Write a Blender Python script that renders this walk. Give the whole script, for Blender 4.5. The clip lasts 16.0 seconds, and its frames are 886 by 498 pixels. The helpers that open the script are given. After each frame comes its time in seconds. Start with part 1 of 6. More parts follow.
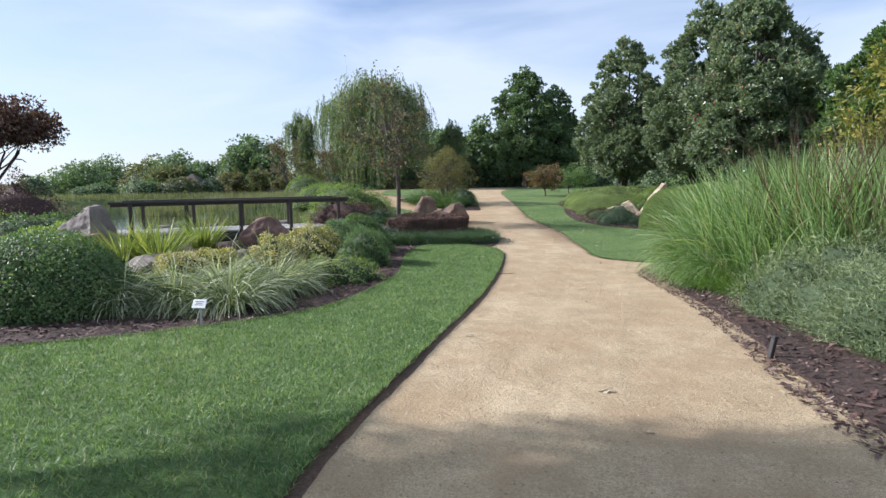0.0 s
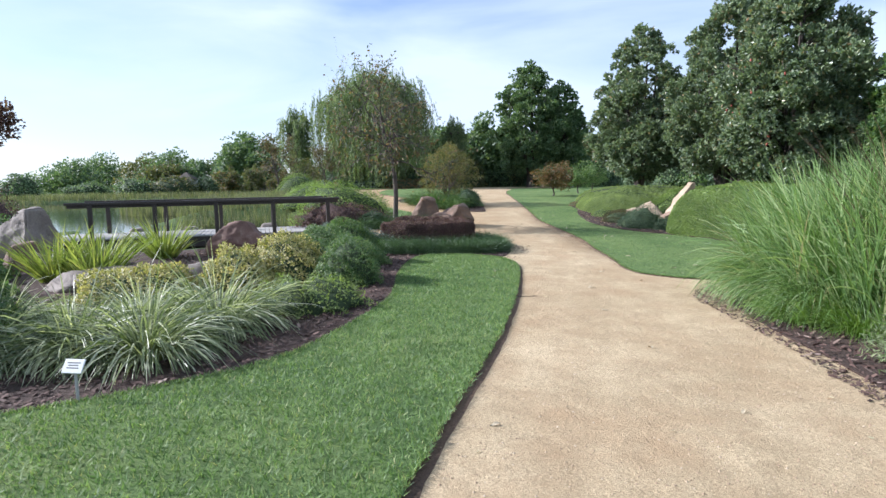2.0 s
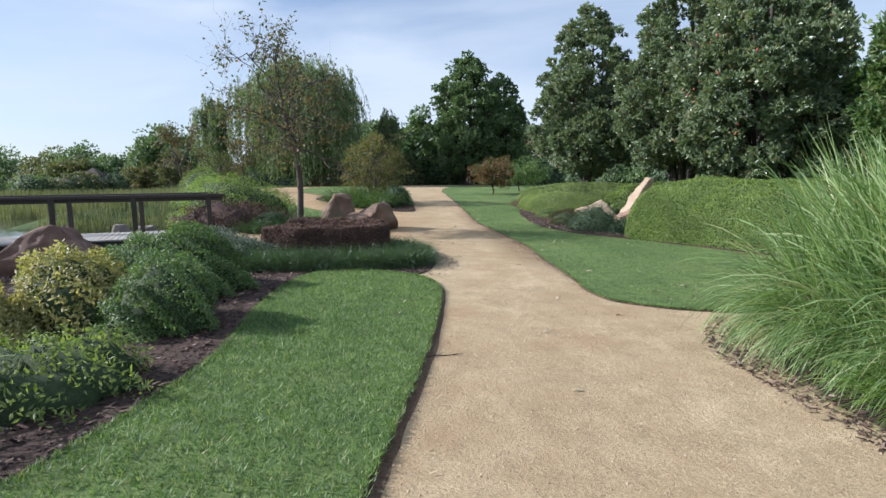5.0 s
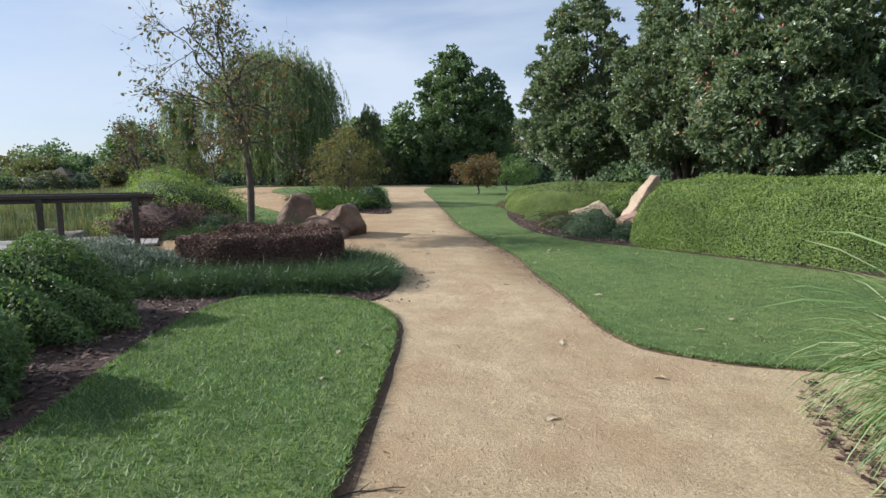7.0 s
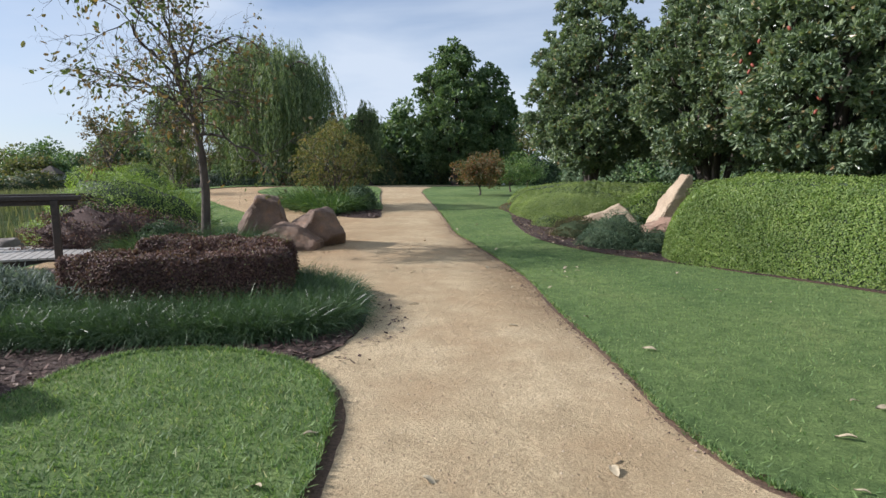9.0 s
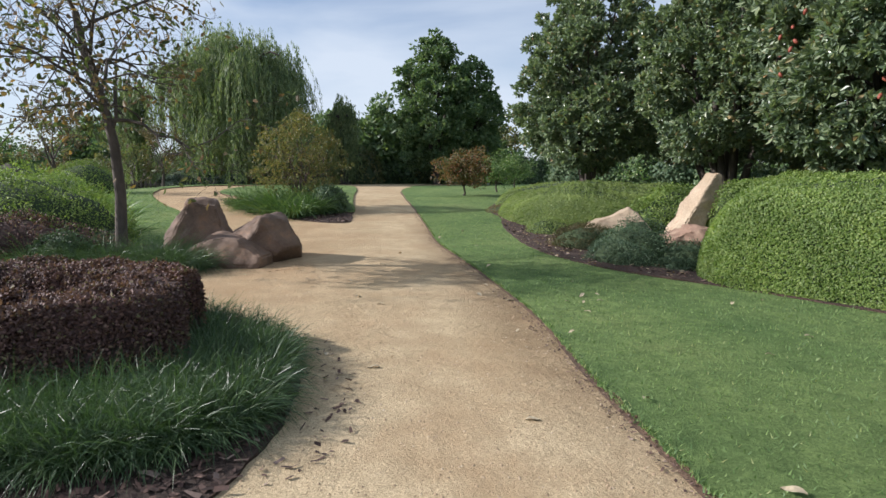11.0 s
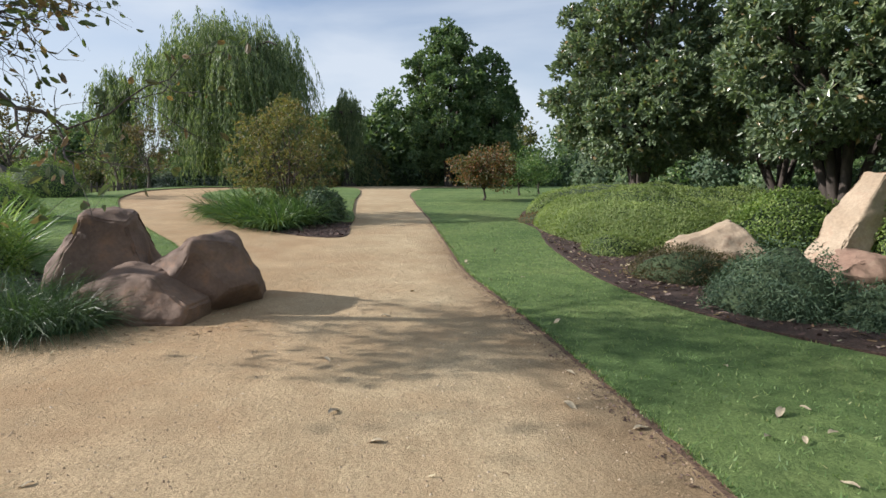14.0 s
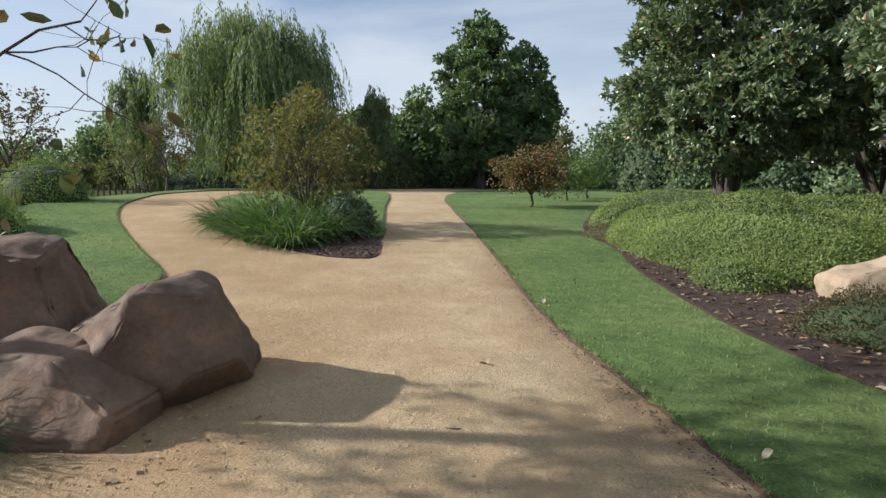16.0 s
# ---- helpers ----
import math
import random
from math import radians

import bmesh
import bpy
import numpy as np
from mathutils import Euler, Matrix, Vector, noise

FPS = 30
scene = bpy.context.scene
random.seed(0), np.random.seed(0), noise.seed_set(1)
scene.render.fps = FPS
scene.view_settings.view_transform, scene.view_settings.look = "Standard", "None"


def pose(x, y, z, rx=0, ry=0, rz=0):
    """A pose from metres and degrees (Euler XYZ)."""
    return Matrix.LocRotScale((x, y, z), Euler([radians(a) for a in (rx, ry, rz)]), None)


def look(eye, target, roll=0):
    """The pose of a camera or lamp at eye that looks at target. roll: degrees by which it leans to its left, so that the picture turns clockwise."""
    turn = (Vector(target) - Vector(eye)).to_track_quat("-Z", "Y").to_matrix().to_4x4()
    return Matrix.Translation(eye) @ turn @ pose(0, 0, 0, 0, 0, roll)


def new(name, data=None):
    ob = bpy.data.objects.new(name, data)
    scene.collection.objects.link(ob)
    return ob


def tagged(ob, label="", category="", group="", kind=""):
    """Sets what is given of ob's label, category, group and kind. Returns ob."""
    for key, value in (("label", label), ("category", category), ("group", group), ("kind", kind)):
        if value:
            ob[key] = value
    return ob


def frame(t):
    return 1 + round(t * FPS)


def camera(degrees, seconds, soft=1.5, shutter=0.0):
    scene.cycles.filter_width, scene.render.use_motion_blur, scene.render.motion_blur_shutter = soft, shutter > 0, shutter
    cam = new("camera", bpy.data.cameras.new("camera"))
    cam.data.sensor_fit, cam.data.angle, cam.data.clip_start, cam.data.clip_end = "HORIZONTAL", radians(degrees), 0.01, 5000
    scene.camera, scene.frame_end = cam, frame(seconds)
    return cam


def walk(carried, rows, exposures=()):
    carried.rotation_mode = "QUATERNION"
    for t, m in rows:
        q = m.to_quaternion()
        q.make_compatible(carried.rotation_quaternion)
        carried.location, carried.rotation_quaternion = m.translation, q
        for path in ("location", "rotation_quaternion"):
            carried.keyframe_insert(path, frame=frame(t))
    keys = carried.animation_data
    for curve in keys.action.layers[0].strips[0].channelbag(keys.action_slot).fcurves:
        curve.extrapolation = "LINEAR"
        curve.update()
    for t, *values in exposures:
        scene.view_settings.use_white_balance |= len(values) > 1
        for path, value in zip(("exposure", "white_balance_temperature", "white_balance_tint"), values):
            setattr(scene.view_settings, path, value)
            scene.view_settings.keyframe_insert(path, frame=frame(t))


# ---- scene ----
cam = camera(75.7, 16.0, 1.5)
METRES, EYE, TILT, LEAN, TURN = 19.5, 1.5, 0.0, 2.9, 0.0
ROWS = [
    (0.0, 0.0, 0.0, 0.0, 0.24, -6.9, -2.0),
    (0.5, -0.002, 0.0313, -0.0032, 0.42, -6.91, -2.02),
    (1.0, -0.0028, 0.0619, -0.0006, 0.22, -6.92, -2.03),
    (1.5, -0.0018, 0.0931, -0.0006, 0.19, -6.98, -2.03),
    (2.0, -0.0033, 0.1221, -0.0018, 0.31, -6.96, -2.08),
    (2.5, -0.0014, 0.1524, -0.0045, -0.25, -6.94, -2.12),
    (3.0, 0.0038, 0.1837, -0.0045, -0.64, -6.96, -2.18),
    (3.5, 0.0096, 0.2142, -0.0085, -1.36, -6.96, -2.22),
    (4.0, 0.0186, 0.2447, -0.0085, -3.45, -6.87, -2.3),
    (6.5, 0.0552, 0.3941, -0.0119, -6.38, -6.77, -2.35),
    (7.0, 0.0625, 0.4248, -0.0119, -6.76, -6.73, -2.34),
    (7.5, 0.0669, 0.4552, -0.0125, -6.6, -6.73, -2.38),
    (8.0, 0.0733, 0.4863, -0.0115, -6.53, -6.78, -2.41),
    (8.5, 0.0823, 0.5156, -0.0128, -6.45, -6.78, -2.44),
    (9.0, 0.088, 0.5451, -0.0114, -6.46, -6.74, -2.46),
    (9.5, 0.0916, 0.5747, -0.0125, -7.91, -6.69, -2.51),
    (12.0, 0.1105, 0.7296, -0.0095, -8.3, -6.8, -2.58),
    (12.5, 0.1114, 0.7614, -0.0094, -8.31, -6.79, -2.59),
    (13.0, 0.1117, 0.7928, -0.0087, -8.0, -6.77, -2.63),
    (13.5, 0.1126, 0.8222, -0.0083, -7.67, -6.7, -2.66),
    (14.0, 0.1143, 0.8533, -0.011, -7.5, -6.64, -2.66),
    (14.5, 0.1134, 0.8871, -0.01, -7.12, -6.6, -2.68),
    (15.0, 0.1098, 0.9197, -0.0093, -6.86, -6.6, -2.72),
    (15.5, 0.1065, 0.953, -0.0092, -6.26, -6.62, -2.76),
    (16.0, 0.1049, 0.9861, -0.0071, -4.93, -6.66, -2.77),
]
walk(cam, [(t, pose(0, 0, EYE, TILT, LEAN, TURN) @ pose(METRES * x, METRES * y, METRES * z, 90 + pitch, roll, yaw)) for t, x, y, z, yaw, pitch, roll in ROWS], [(0.0, 0.62, 5780, 17), (1.0, 0.73, 5680, 16), (2.0, 0.83, 5660, 16), (3.2, 0.80, 5660, 16), (4.0, 0.66, 5720, 15), (6.5, 0.41, 5950, 15), (9.5, 0.39, 6030, 15), (12.0, 0.46, 6180, 15), (16.0, 0.34, 6260, 14)])

from mathutils.geometry import delaunay_2d_cdt

# ---- world, sun ----
SUN = Vector((-0.872, 0.124, 0.474)).normalized()
world = bpy.data.worlds.new("sky")
scene.world = world
world.use_nodes = True
wn, wl = world.node_tree.nodes, world.node_tree.links
wn.clear()
w_out = wn.new("ShaderNodeOutputWorld")
w_sky = wn.new("ShaderNodeTexSky")
w_sky.sky_type, w_sky.sun_disc = "NISHITA", False
w_sky.sun_elevation, w_sky.sun_rotation = radians(28), radians(-82)
w_sky.air_density, w_sky.dust_density, w_sky.ozone_density = 1.0, 0.6, 2.5
w_bg = wn.new("ShaderNodeBackground")
w_bg.inputs["Strength"].default_value = 0.095
w_cloud = wn.new("ShaderNodeBackground")
w_cloud.inputs["Color"].default_value = (0.85, 0.94, 1.0, 1)
w_cloud.inputs["Strength"].default_value = 0.66
w_co = wn.new("ShaderNodeTexCoord")
w_map = wn.new("ShaderNodeMapping")
w_map.inputs["Scale"].default_value = (1.0, 1.0, 4.2)
w_map.inputs["Rotation"].default_value = (0.0, 0.12, 0.3)
w_noise = wn.new("ShaderNodeTexNoise")
w_noise.inputs["Scale"].default_value = 1.7
w_noise.inputs["Detail"].default_value = 7
w_noise.inputs["Roughness"].default_value = 0.5
w_noise.inputs["Distortion"].default_value = 0.4
w_ramp = wn.new("ShaderNodeValToRGB")
w_ramp.color_ramp.elements[0].position = 0.34
w_ramp.color_ramp.elements[0].color = (0.20, 0.20, 0.20, 1)
w_ramp.color_ramp.elements[1].position = 0.66
w_ramp.color_ramp.elements[1].color = (0.88, 0.88, 0.88, 1)
w_mix = wn.new("ShaderNodeMixShader")
wl.new(w_co.outputs["Generated"], w_map.inputs["Vector"])
wl.new(w_map.outputs["Vector"], w_noise.inputs["Vector"])
wl.new(w_noise.outputs["Fac"], w_ramp.inputs["Fac"])
wl.new(w_sky.outputs["Color"], w_bg.inputs["Color"])
wl.new(w_ramp.outputs["Color"], w_mix.inputs["Fac"])
wl.new(w_bg.outputs["Background"], w_mix.inputs[1])
wl.new(w_cloud.outputs["Background"], w_mix.inputs[2])
wl.new(w_mix.outputs["Shader"], w_out.inputs["Surface"])

sun = new("sun", bpy.data.lights.new("sun", "SUN"))
sun.data.energy, sun.data.angle, sun.data.color = 5.0, radians(0.9), (1.0, 0.95, 0.87)
sun.matrix_world = look(SUN * 60, (0, 0, 0))


# ---- materials ----
def nodes_of(name):
    m = bpy.data.materials.new(name)
    m.use_nodes = True
    nt = m.node_tree
    return m, nt, nt.nodes["Principled BSDF"]


def ramp(nt, stops):
    r = nt.nodes.new("ShaderNodeValToRGB")
    while len(r.color_ramp.elements) < len(stops):
        r.color_ramp.elements.new(0.5)
    for e, (p, c) in zip(r.color_ramp.elements, stops):
        e.position, e.color = p, (*c, 1)
    return r


def noise_node(nt, scale, detail=4, rough=0.55, vector=None):
    n = nt.nodes.new("ShaderNodeTexNoise")
    n.inputs["Scale"].default_value, n.inputs["Detail"].default_value = scale, detail
    n.inputs["Roughness"].default_value = rough
    if vector is None:
        co = nt.nodes.new("ShaderNodeTexCoord")
        vector = co.outputs["Object"]
    nt.links.new(vector, n.inputs["Vector"])
    return n


def mix_colour(nt, a, b, fac, blend="MIX"):
    m = nt.nodes.new("ShaderNodeMix")
    m.data_type, m.blend_type = "RGBA", blend
    for sock, v in ((m.inputs[6], a), (m.inputs[7], b), (m.inputs[0], fac)):
        if isinstance(v, (int, float)):
            sock.default_value = v
        elif isinstance(v, tuple):
            sock.default_value = (*v, 1)
        else:
            nt.links.new(v, sock)
    return m.outputs[2]


def bump(nt, bsdf, height, strength, distance):
    b = nt.nodes.new("ShaderNodeBump")
    b.inputs["Strength"].default_value, b.inputs["Distance"].default_value = strength, distance
    nt.links.new(height, b.inputs["Height"])
    nt.links.new(b.outputs["Normal"], bsdf.inputs["Normal"])


def leaf_mat(name, stops, rough=0.5, through_light=0.35, patch=1.2):
    """Leaves: the colour varies from leaf to leaf and in patches, and some light comes through."""
    m, nt, b = nodes_of(name)
    geo = nt.nodes.new("ShaderNodeNewGeometry")
    r = ramp(nt, stops)
    nt.links.new(geo.outputs["Random Per Island"], r.inputs["Fac"])
    n = noise_node(nt, patch, 3)
    r2 = ramp(nt, [(0.3, (0.62, 0.66, 0.6)), (0.7, (1.15, 1.12, 1.05))])
    nt.links.new(n.outputs["Fac"], r2.inputs["Fac"])
    col = mix_colour(nt, r.outputs["Color"], r2.outputs["Color"], 0.9, "MULTIPLY")
    nt.links.new(col, b.inputs["Base Color"])
    b.inputs["Roughness"].default_value = rough
    b.inputs["Specular IOR Level"].default_value = 0.45
    tr = nt.nodes.new("ShaderNodeBsdfTranslucent")
    bright = mix_colour(nt, col, (1.35, 1.45, 0.7), 1.0, "MULTIPLY")
    nt.links.new(bright, tr.inputs["Color"])
    mx = nt.nodes.new("ShaderNodeMixShader")
    mx.inputs["Fac"].default_value = through_light
    nt.links.new(b.outputs["BSDF"], mx.inputs[1])
    nt.links.new(tr.outputs["BSDF"], mx.inputs[2])
    nt.links.new(mx.outputs["Shader"], nt.nodes["Material Output"].inputs["Surface"])
    return m


def bark_mat(name, dark, light, scale=9):
    m, nt, b = nodes_of(name)
    co = nt.nodes.new("ShaderNodeTexCoord")
    mp = nt.nodes.new("ShaderNodeMapping")
    mp.inputs["Scale"].default_value = (1, 1, 0.25)
    nt.links.new(co.outputs["Object"], mp.inputs["Vector"])
    n = noise_node(nt, scale, 6, 0.65, mp.outputs["Vector"])
    r = ramp(nt, [(0.3, dark), (0.7, light)])
    nt.links.new(n.outputs["Fac"], r.inputs["Fac"])
    nt.links.new(r.outputs["Color"], b.inputs["Base Color"])
    b.inputs["Roughness"].default_value = 0.9
    bump(nt, b, n.outputs["Fac"], 0.6, 0.02)
    return m


def sand_mat():
    m, nt, b = nodes_of("granite_sand")
    big = noise_node(nt, 0.35, 5, 0.6)
    mid = noise_node(nt, 2.6, 5, 0.6)
    fine = noise_node(nt, 55, 5, 0.75)
    speck = noise_node(nt, 190, 2, 0.6)
    r1 = ramp(nt, [(0.3, (0.445, 0.348, 0.212)), (0.7, (0.58, 0.468, 0.302))])
    nt.links.new(big.outputs["Fac"], r1.inputs["Fac"])
    r2 = ramp(nt, [(0.35, (0.8, 0.77, 0.74)), (0.65, (1.06, 1.05, 1.04))])
    nt.links.new(mid.outputs["Fac"], r2.inputs["Fac"])
    c = mix_colour(nt, r1.outputs["Color"], r2.outputs["Color"], 0.8, "MULTIPLY")
    r3 = ramp(nt, [(0.32, (0.5, 0.45, 0.4)), (0.5, (0.98, 0.98, 0.98)), (0.72, (1.4, 1.4, 1.4))])
    nt.links.new(fine.outputs["Fac"], r3.inputs["Fac"])
    c = mix_colour(nt, c, r3.outputs["Color"], 0.75, "MULTIPLY")
    r4 = ramp(nt, [(0.32, (0.4, 0.35, 0.3)), (0.5, (1.0, 1.0, 1.0)), (0.7, (1.5, 1.5, 1.5))])
    nt.links.new(speck.outputs["Fac"], r4.inputs["Fac"])
    c = mix_colour(nt, c, r4.outputs["Color"], 0.65, "MULTIPLY")
    nt.links.new(c, b.inputs["Base Color"])
    b.inputs["Roughness"].default_value = 0.95
    b.inputs["Specular IOR Level"].default_value = 0.15
    red = noise_node(nt, 0.9, 6, 0.65)
    rr = ramp(nt, [(0.44, (0, 0, 0)), (0.68, (0.8, 0.8, 0.8))])
    nt.links.new(red.outputs["Fac"], rr.inputs["Fac"])
    c = mix_colour(nt, c, (0.375, 0.262, 0.15), rr.outputs["Color"])
    # redder crushed rock where the two paths part
    co = nt.nodes.new("ShaderNodeTexCoord")
    xyz = nt.nodes.new("ShaderNodeSeparateXYZ")
    nt.links.new(co.outputs["Object"], xyz.inputs[0])
    part_way = []
    for axis, a, e in ((0, 2.7, 0.6), (1, 15.5, 23.0)):
        mr = nt.nodes.new("ShaderNodeMapRange")
        mr.interpolation_type = "SMOOTHSTEP"
        mr.inputs["From Min"].default_value, mr.inputs["From Max"].default_value = a, e
        nt.links.new(xyz.outputs[axis], mr.inputs["Value"])
        part_way.append(mr.outputs["Result"])
    mul = nt.nodes.new("ShaderNodeMath")
    mul.operation = "MULTIPLY"
    nt.links.new(part_way[0], mul.inputs[0])
    nt.links.new(part_way[1], mul.inputs[1])
    mul2 = nt.nodes.new("ShaderNodeMath")
    mul2.operation = "MULTIPLY"
    nt.links.new(mul.outputs[0], mul2.inputs[0])
    nt.links.new(mid.outputs["Fac"], mul2.inputs[1])
    c = mix_colour(nt, c, mix_colour(nt, c, (0.82, 0.70, 0.61), 1.0, "MULTIPLY"), mul2.outputs[0])
    # trodden greyish soil along the lawn
    soil = None
    for axis, a, e in ((0, 2.95, 3.6), (1, 13.5, 17.5), (1, 31.0, 25.0)):
        mr = nt.nodes.new("ShaderNodeMapRange")
        mr.interpolation_type = "SMOOTHSTEP"
        mr.inputs["From Min"].default_value, mr.inputs["From Max"].default_value = a, e
        nt.links.new(xyz.outputs[axis], mr.inputs["Value"])
        if soil is None:
            soil = mr.outputs["Result"]
        else:
            both = nt.nodes.new("ShaderNodeMath")
            both.operation = "MULTIPLY"
            nt.links.new(soil, both.inputs[0])
            nt.links.new(mr.outputs["Result"], both.inputs[1])
            soil = both.outputs[0]
    patchy = nt.nodes.new("ShaderNodeMath")
    patchy.operation = "MULTIPLY"
    rp = ramp(nt, [(0.32, (0.25, 0.25, 0.25)), (0.6, (1, 1, 1))])
    nt.links.new(mid.outputs["Fac"], rp.inputs["Fac"])
    nt.links.new(soil, patchy.inputs[0])
    nt.links.new(rp.outputs["Color"], patchy.inputs[1])
    c = mix_colour(nt, c, mix_colour(nt, c, (0.60, 0.57, 0.55), 1.0, "MULTIPLY"), patchy.outputs[0])
    nt.links.new(c, b.inputs["Base Color"])
    ruts = noise_node(nt, 5.5, 6, 0.65)
    b1 = nt.nodes.new("ShaderNodeBump")
    b1.inputs["Strength"].default_value, b1.inputs["Distance"].default_value = 0.6, 0.05
    nt.links.new(ruts.outputs["Fac"], b1.inputs["Height"])
    b2 = nt.nodes.new("ShaderNodeBump")
    b2.inputs["Strength"].default_value, b2.inputs["Distance"].default_value = 0.8, 0.014
    nt.links.new(fine.outputs["Fac"], b2.inputs["Height"])
    nt.links.new(b1.outputs["Normal"], b2.inputs["Normal"])
    b3 = nt.nodes.new("ShaderNodeBump")
    b3.inputs["Strength"].default_value, b3.inputs["Distance"].default_value = 0.6, 0.004
    nt.links.new(speck.outputs["Fac"], b3.inputs["Height"])
    nt.links.new(b2.outputs["Normal"], b3.inputs["Normal"])
    nt.links.new(b3.outputs["Normal"], b.inputs["Normal"])
    return m


def turf_mat(name="turf", lift=1.0):
    m, nt, b = nodes_of(name)
    big = noise_node(nt, 0.45, 4)
    mid = noise_node(nt, 5.5, 5, 0.7)
    fine = noise_node(nt, 42, 5, 0.75)
    r1 = ramp(nt, [(0.3, (0.105 * lift, 0.182 * lift, 0.064 * lift)), (0.55, (0.178 * lift, 0.262 * lift, 0.094 * lift)), (0.75, (0.245 * lift, 0.302 * lift, 0.120 * lift))])
    nt.links.new(big.outputs["Fac"], r1.inputs["Fac"])
    r3 = ramp(nt, [(0.3, (0.55, 0.60, 0.55)), (0.7, (1.32, 1.26, 1.2))])
    nt.links.new(mid.outputs["Fac"], r3.inputs["Fac"])
    c = mix_colour(nt, r1.outputs["Color"], r3.outputs["Color"], 0.9, "MULTIPLY")
    r2 = ramp(nt, [(0.3, (0.42, 0.45, 0.38)), (0.7, (1.3, 1.25, 1.2))])
    nt.links.new(fine.outputs["Fac"], r2.inputs["Fac"])
    nt.links.new(mix_colour(nt, c, r2.outputs["Color"], 0.85, "MULTIPLY"), b.inputs["Base Color"])
    b.inputs["Roughness"].default_value = 0.85
    b.inputs["Specular IOR Level"].default_value = 0.2
    bump(nt, b, fine.outputs["Fac"], 0.9, 0.035)
    return m


def soil_mat(name, dark, light):
    m, nt, b = nodes_of(name)
    big = noise_node(nt, 1.1, 4)
    fine = noise_node(nt, 38, 6, 0.75)
    r = ramp(nt, [(0.35, dark), (0.68, light)])
    nt.links.new(fine.outputs["Fac"], r.inputs["Fac"])
    r2 = ramp(nt, [(0.3, (0.75, 0.75, 0.75)), (0.7, (1.2, 1.15, 1.1))])
    nt.links.new(big.outputs["Fac"], r2.inputs["Fac"])
    nt.links.new(mix_colour(nt, r.outputs["Color"], r2.outputs["Color"], 1.0, "MULTIPLY"), b.inputs["Base Color"])
    b.inputs["Roughness"].default_value = 0.95
    bump(nt, b, fine.outputs["Fac"], 0.9, 0.03)
    return m


def chip_mat(name, stops, rough=0.85):
    m, nt, b = nodes_of(name)
    geo = nt.nodes.new("ShaderNodeNewGeometry")
    r = ramp(nt, stops)
    nt.links.new(geo.outputs["Random Per Island"], r.inputs["Fac"])
    n = noise_node(nt, 60, 3)
    r2 = ramp(nt, [(0.3, (0.75, 0.75, 0.75)), (0.7, (1.1, 1.1, 1.1))])
    nt.links.new(n.outputs["Fac"], r2.inputs["Fac"])
    nt.links.new(mix_colour(nt, r.outputs["Color"], r2.outputs["Color"], 1.0, "MULTIPLY"), b.inputs["Base Color"])
    b.inputs["Roughness"].default_value = rough
    return m


def stone_mat(name, dark, light, stain):
    m, nt, b = nodes_of(name)
    big = noise_node(nt, 1.8, 6, 0.6)
    fine = noise_node(nt, 26, 6, 0.7)
    r = ramp(nt, [(0.3, dark), (0.7, light)])
    nt.links.new(big.outputs["Fac"], r.inputs["Fac"])
    r2 = ramp(nt, [(0.3, (0.7, 0.68, 0.66)), (0.7, (1.15, 1.15, 1.15))])
    nt.links.new(fine.outputs["Fac"], r2.inputs["Fac"])
    c = mix_colour(nt, r.outputs["Color"], r2.outputs["Color"], 0.8, "MULTIPLY")
    st = noise_node(nt, 3.7, 5, 0.7)
    r3 = ramp(nt, [(0.55, (0, 0, 0)), (0.68, (0.7, 0.7, 0.7))])
    nt.links.new(st.outputs["Fac"], r3.inputs["Fac"])
    c = mix_colour(nt, c, stain, r3.outputs["Color"])
    nt.links.new(c, b.inputs["Base Color"])
    b.inputs["Roughness"].default_value = 0.78
    bump(nt, b, fine.outputs["Fac"], 0.5, 0.02)
    return m


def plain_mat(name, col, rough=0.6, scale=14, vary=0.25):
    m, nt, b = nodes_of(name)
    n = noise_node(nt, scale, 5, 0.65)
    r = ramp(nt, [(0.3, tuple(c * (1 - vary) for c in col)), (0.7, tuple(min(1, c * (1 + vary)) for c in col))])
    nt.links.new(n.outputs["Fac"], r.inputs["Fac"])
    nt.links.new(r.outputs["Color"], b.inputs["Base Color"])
    b.inputs["Roughness"].default_value = rough
    bump(nt, b, n.outputs["Fac"], 0.25, 0.01)
    return m


def water_mat():
    m, nt, b = nodes_of("pond_water")
    b.inputs["Base Color"].default_value = (0.028, 0.034, 0.022, 1)
    b.inputs["Roughness"].default_value = 0.06
    b.inputs["IOR"].default_value = 1.33
    n = noise_node(nt, 2.2, 4, 0.5)
    bump(nt, b, n.outputs["Fac"], 0.05, 0.04)
    return m


SAND, TURF, FAR_TURF = sand_mat(), turf_mat("turf", 0.95), turf_mat("far_grass", 0.62)
MULCH = soil_mat("bark_mulch", (0.028, 0.017, 0.012), (0.105, 0.066, 0.05))
EDGE_SOIL = soil_mat("damp_edge_soil", (0.085, 0.053, 0.034), (0.23, 0.15, 0.098))
CHIP = chip_mat("bark_chip", [(0.0, (0.036, 0.020, 0.015)), (0.5, (0.092, 0.050, 0.038)), (0.88, (0.155, 0.095, 0.074)), (1.0, (0.32, 0.24, 0.195))])
BLADE = leaf_mat("turf_blade", [(0.0, (0.074, 0.142, 0.052)), (0.5, (0.156, 0.256, 0.092)), (0.9, (0.27, 0.37, 0.145)), (1.0, (0.425, 0.412, 0.212))], 0.55, 0.3, 3.0)
RED_STONE = stone_mat("red_sandstone", (0.115, 0.062, 0.046), (0.235, 0.135, 0.098), (0.28, 0.2, 0.15))
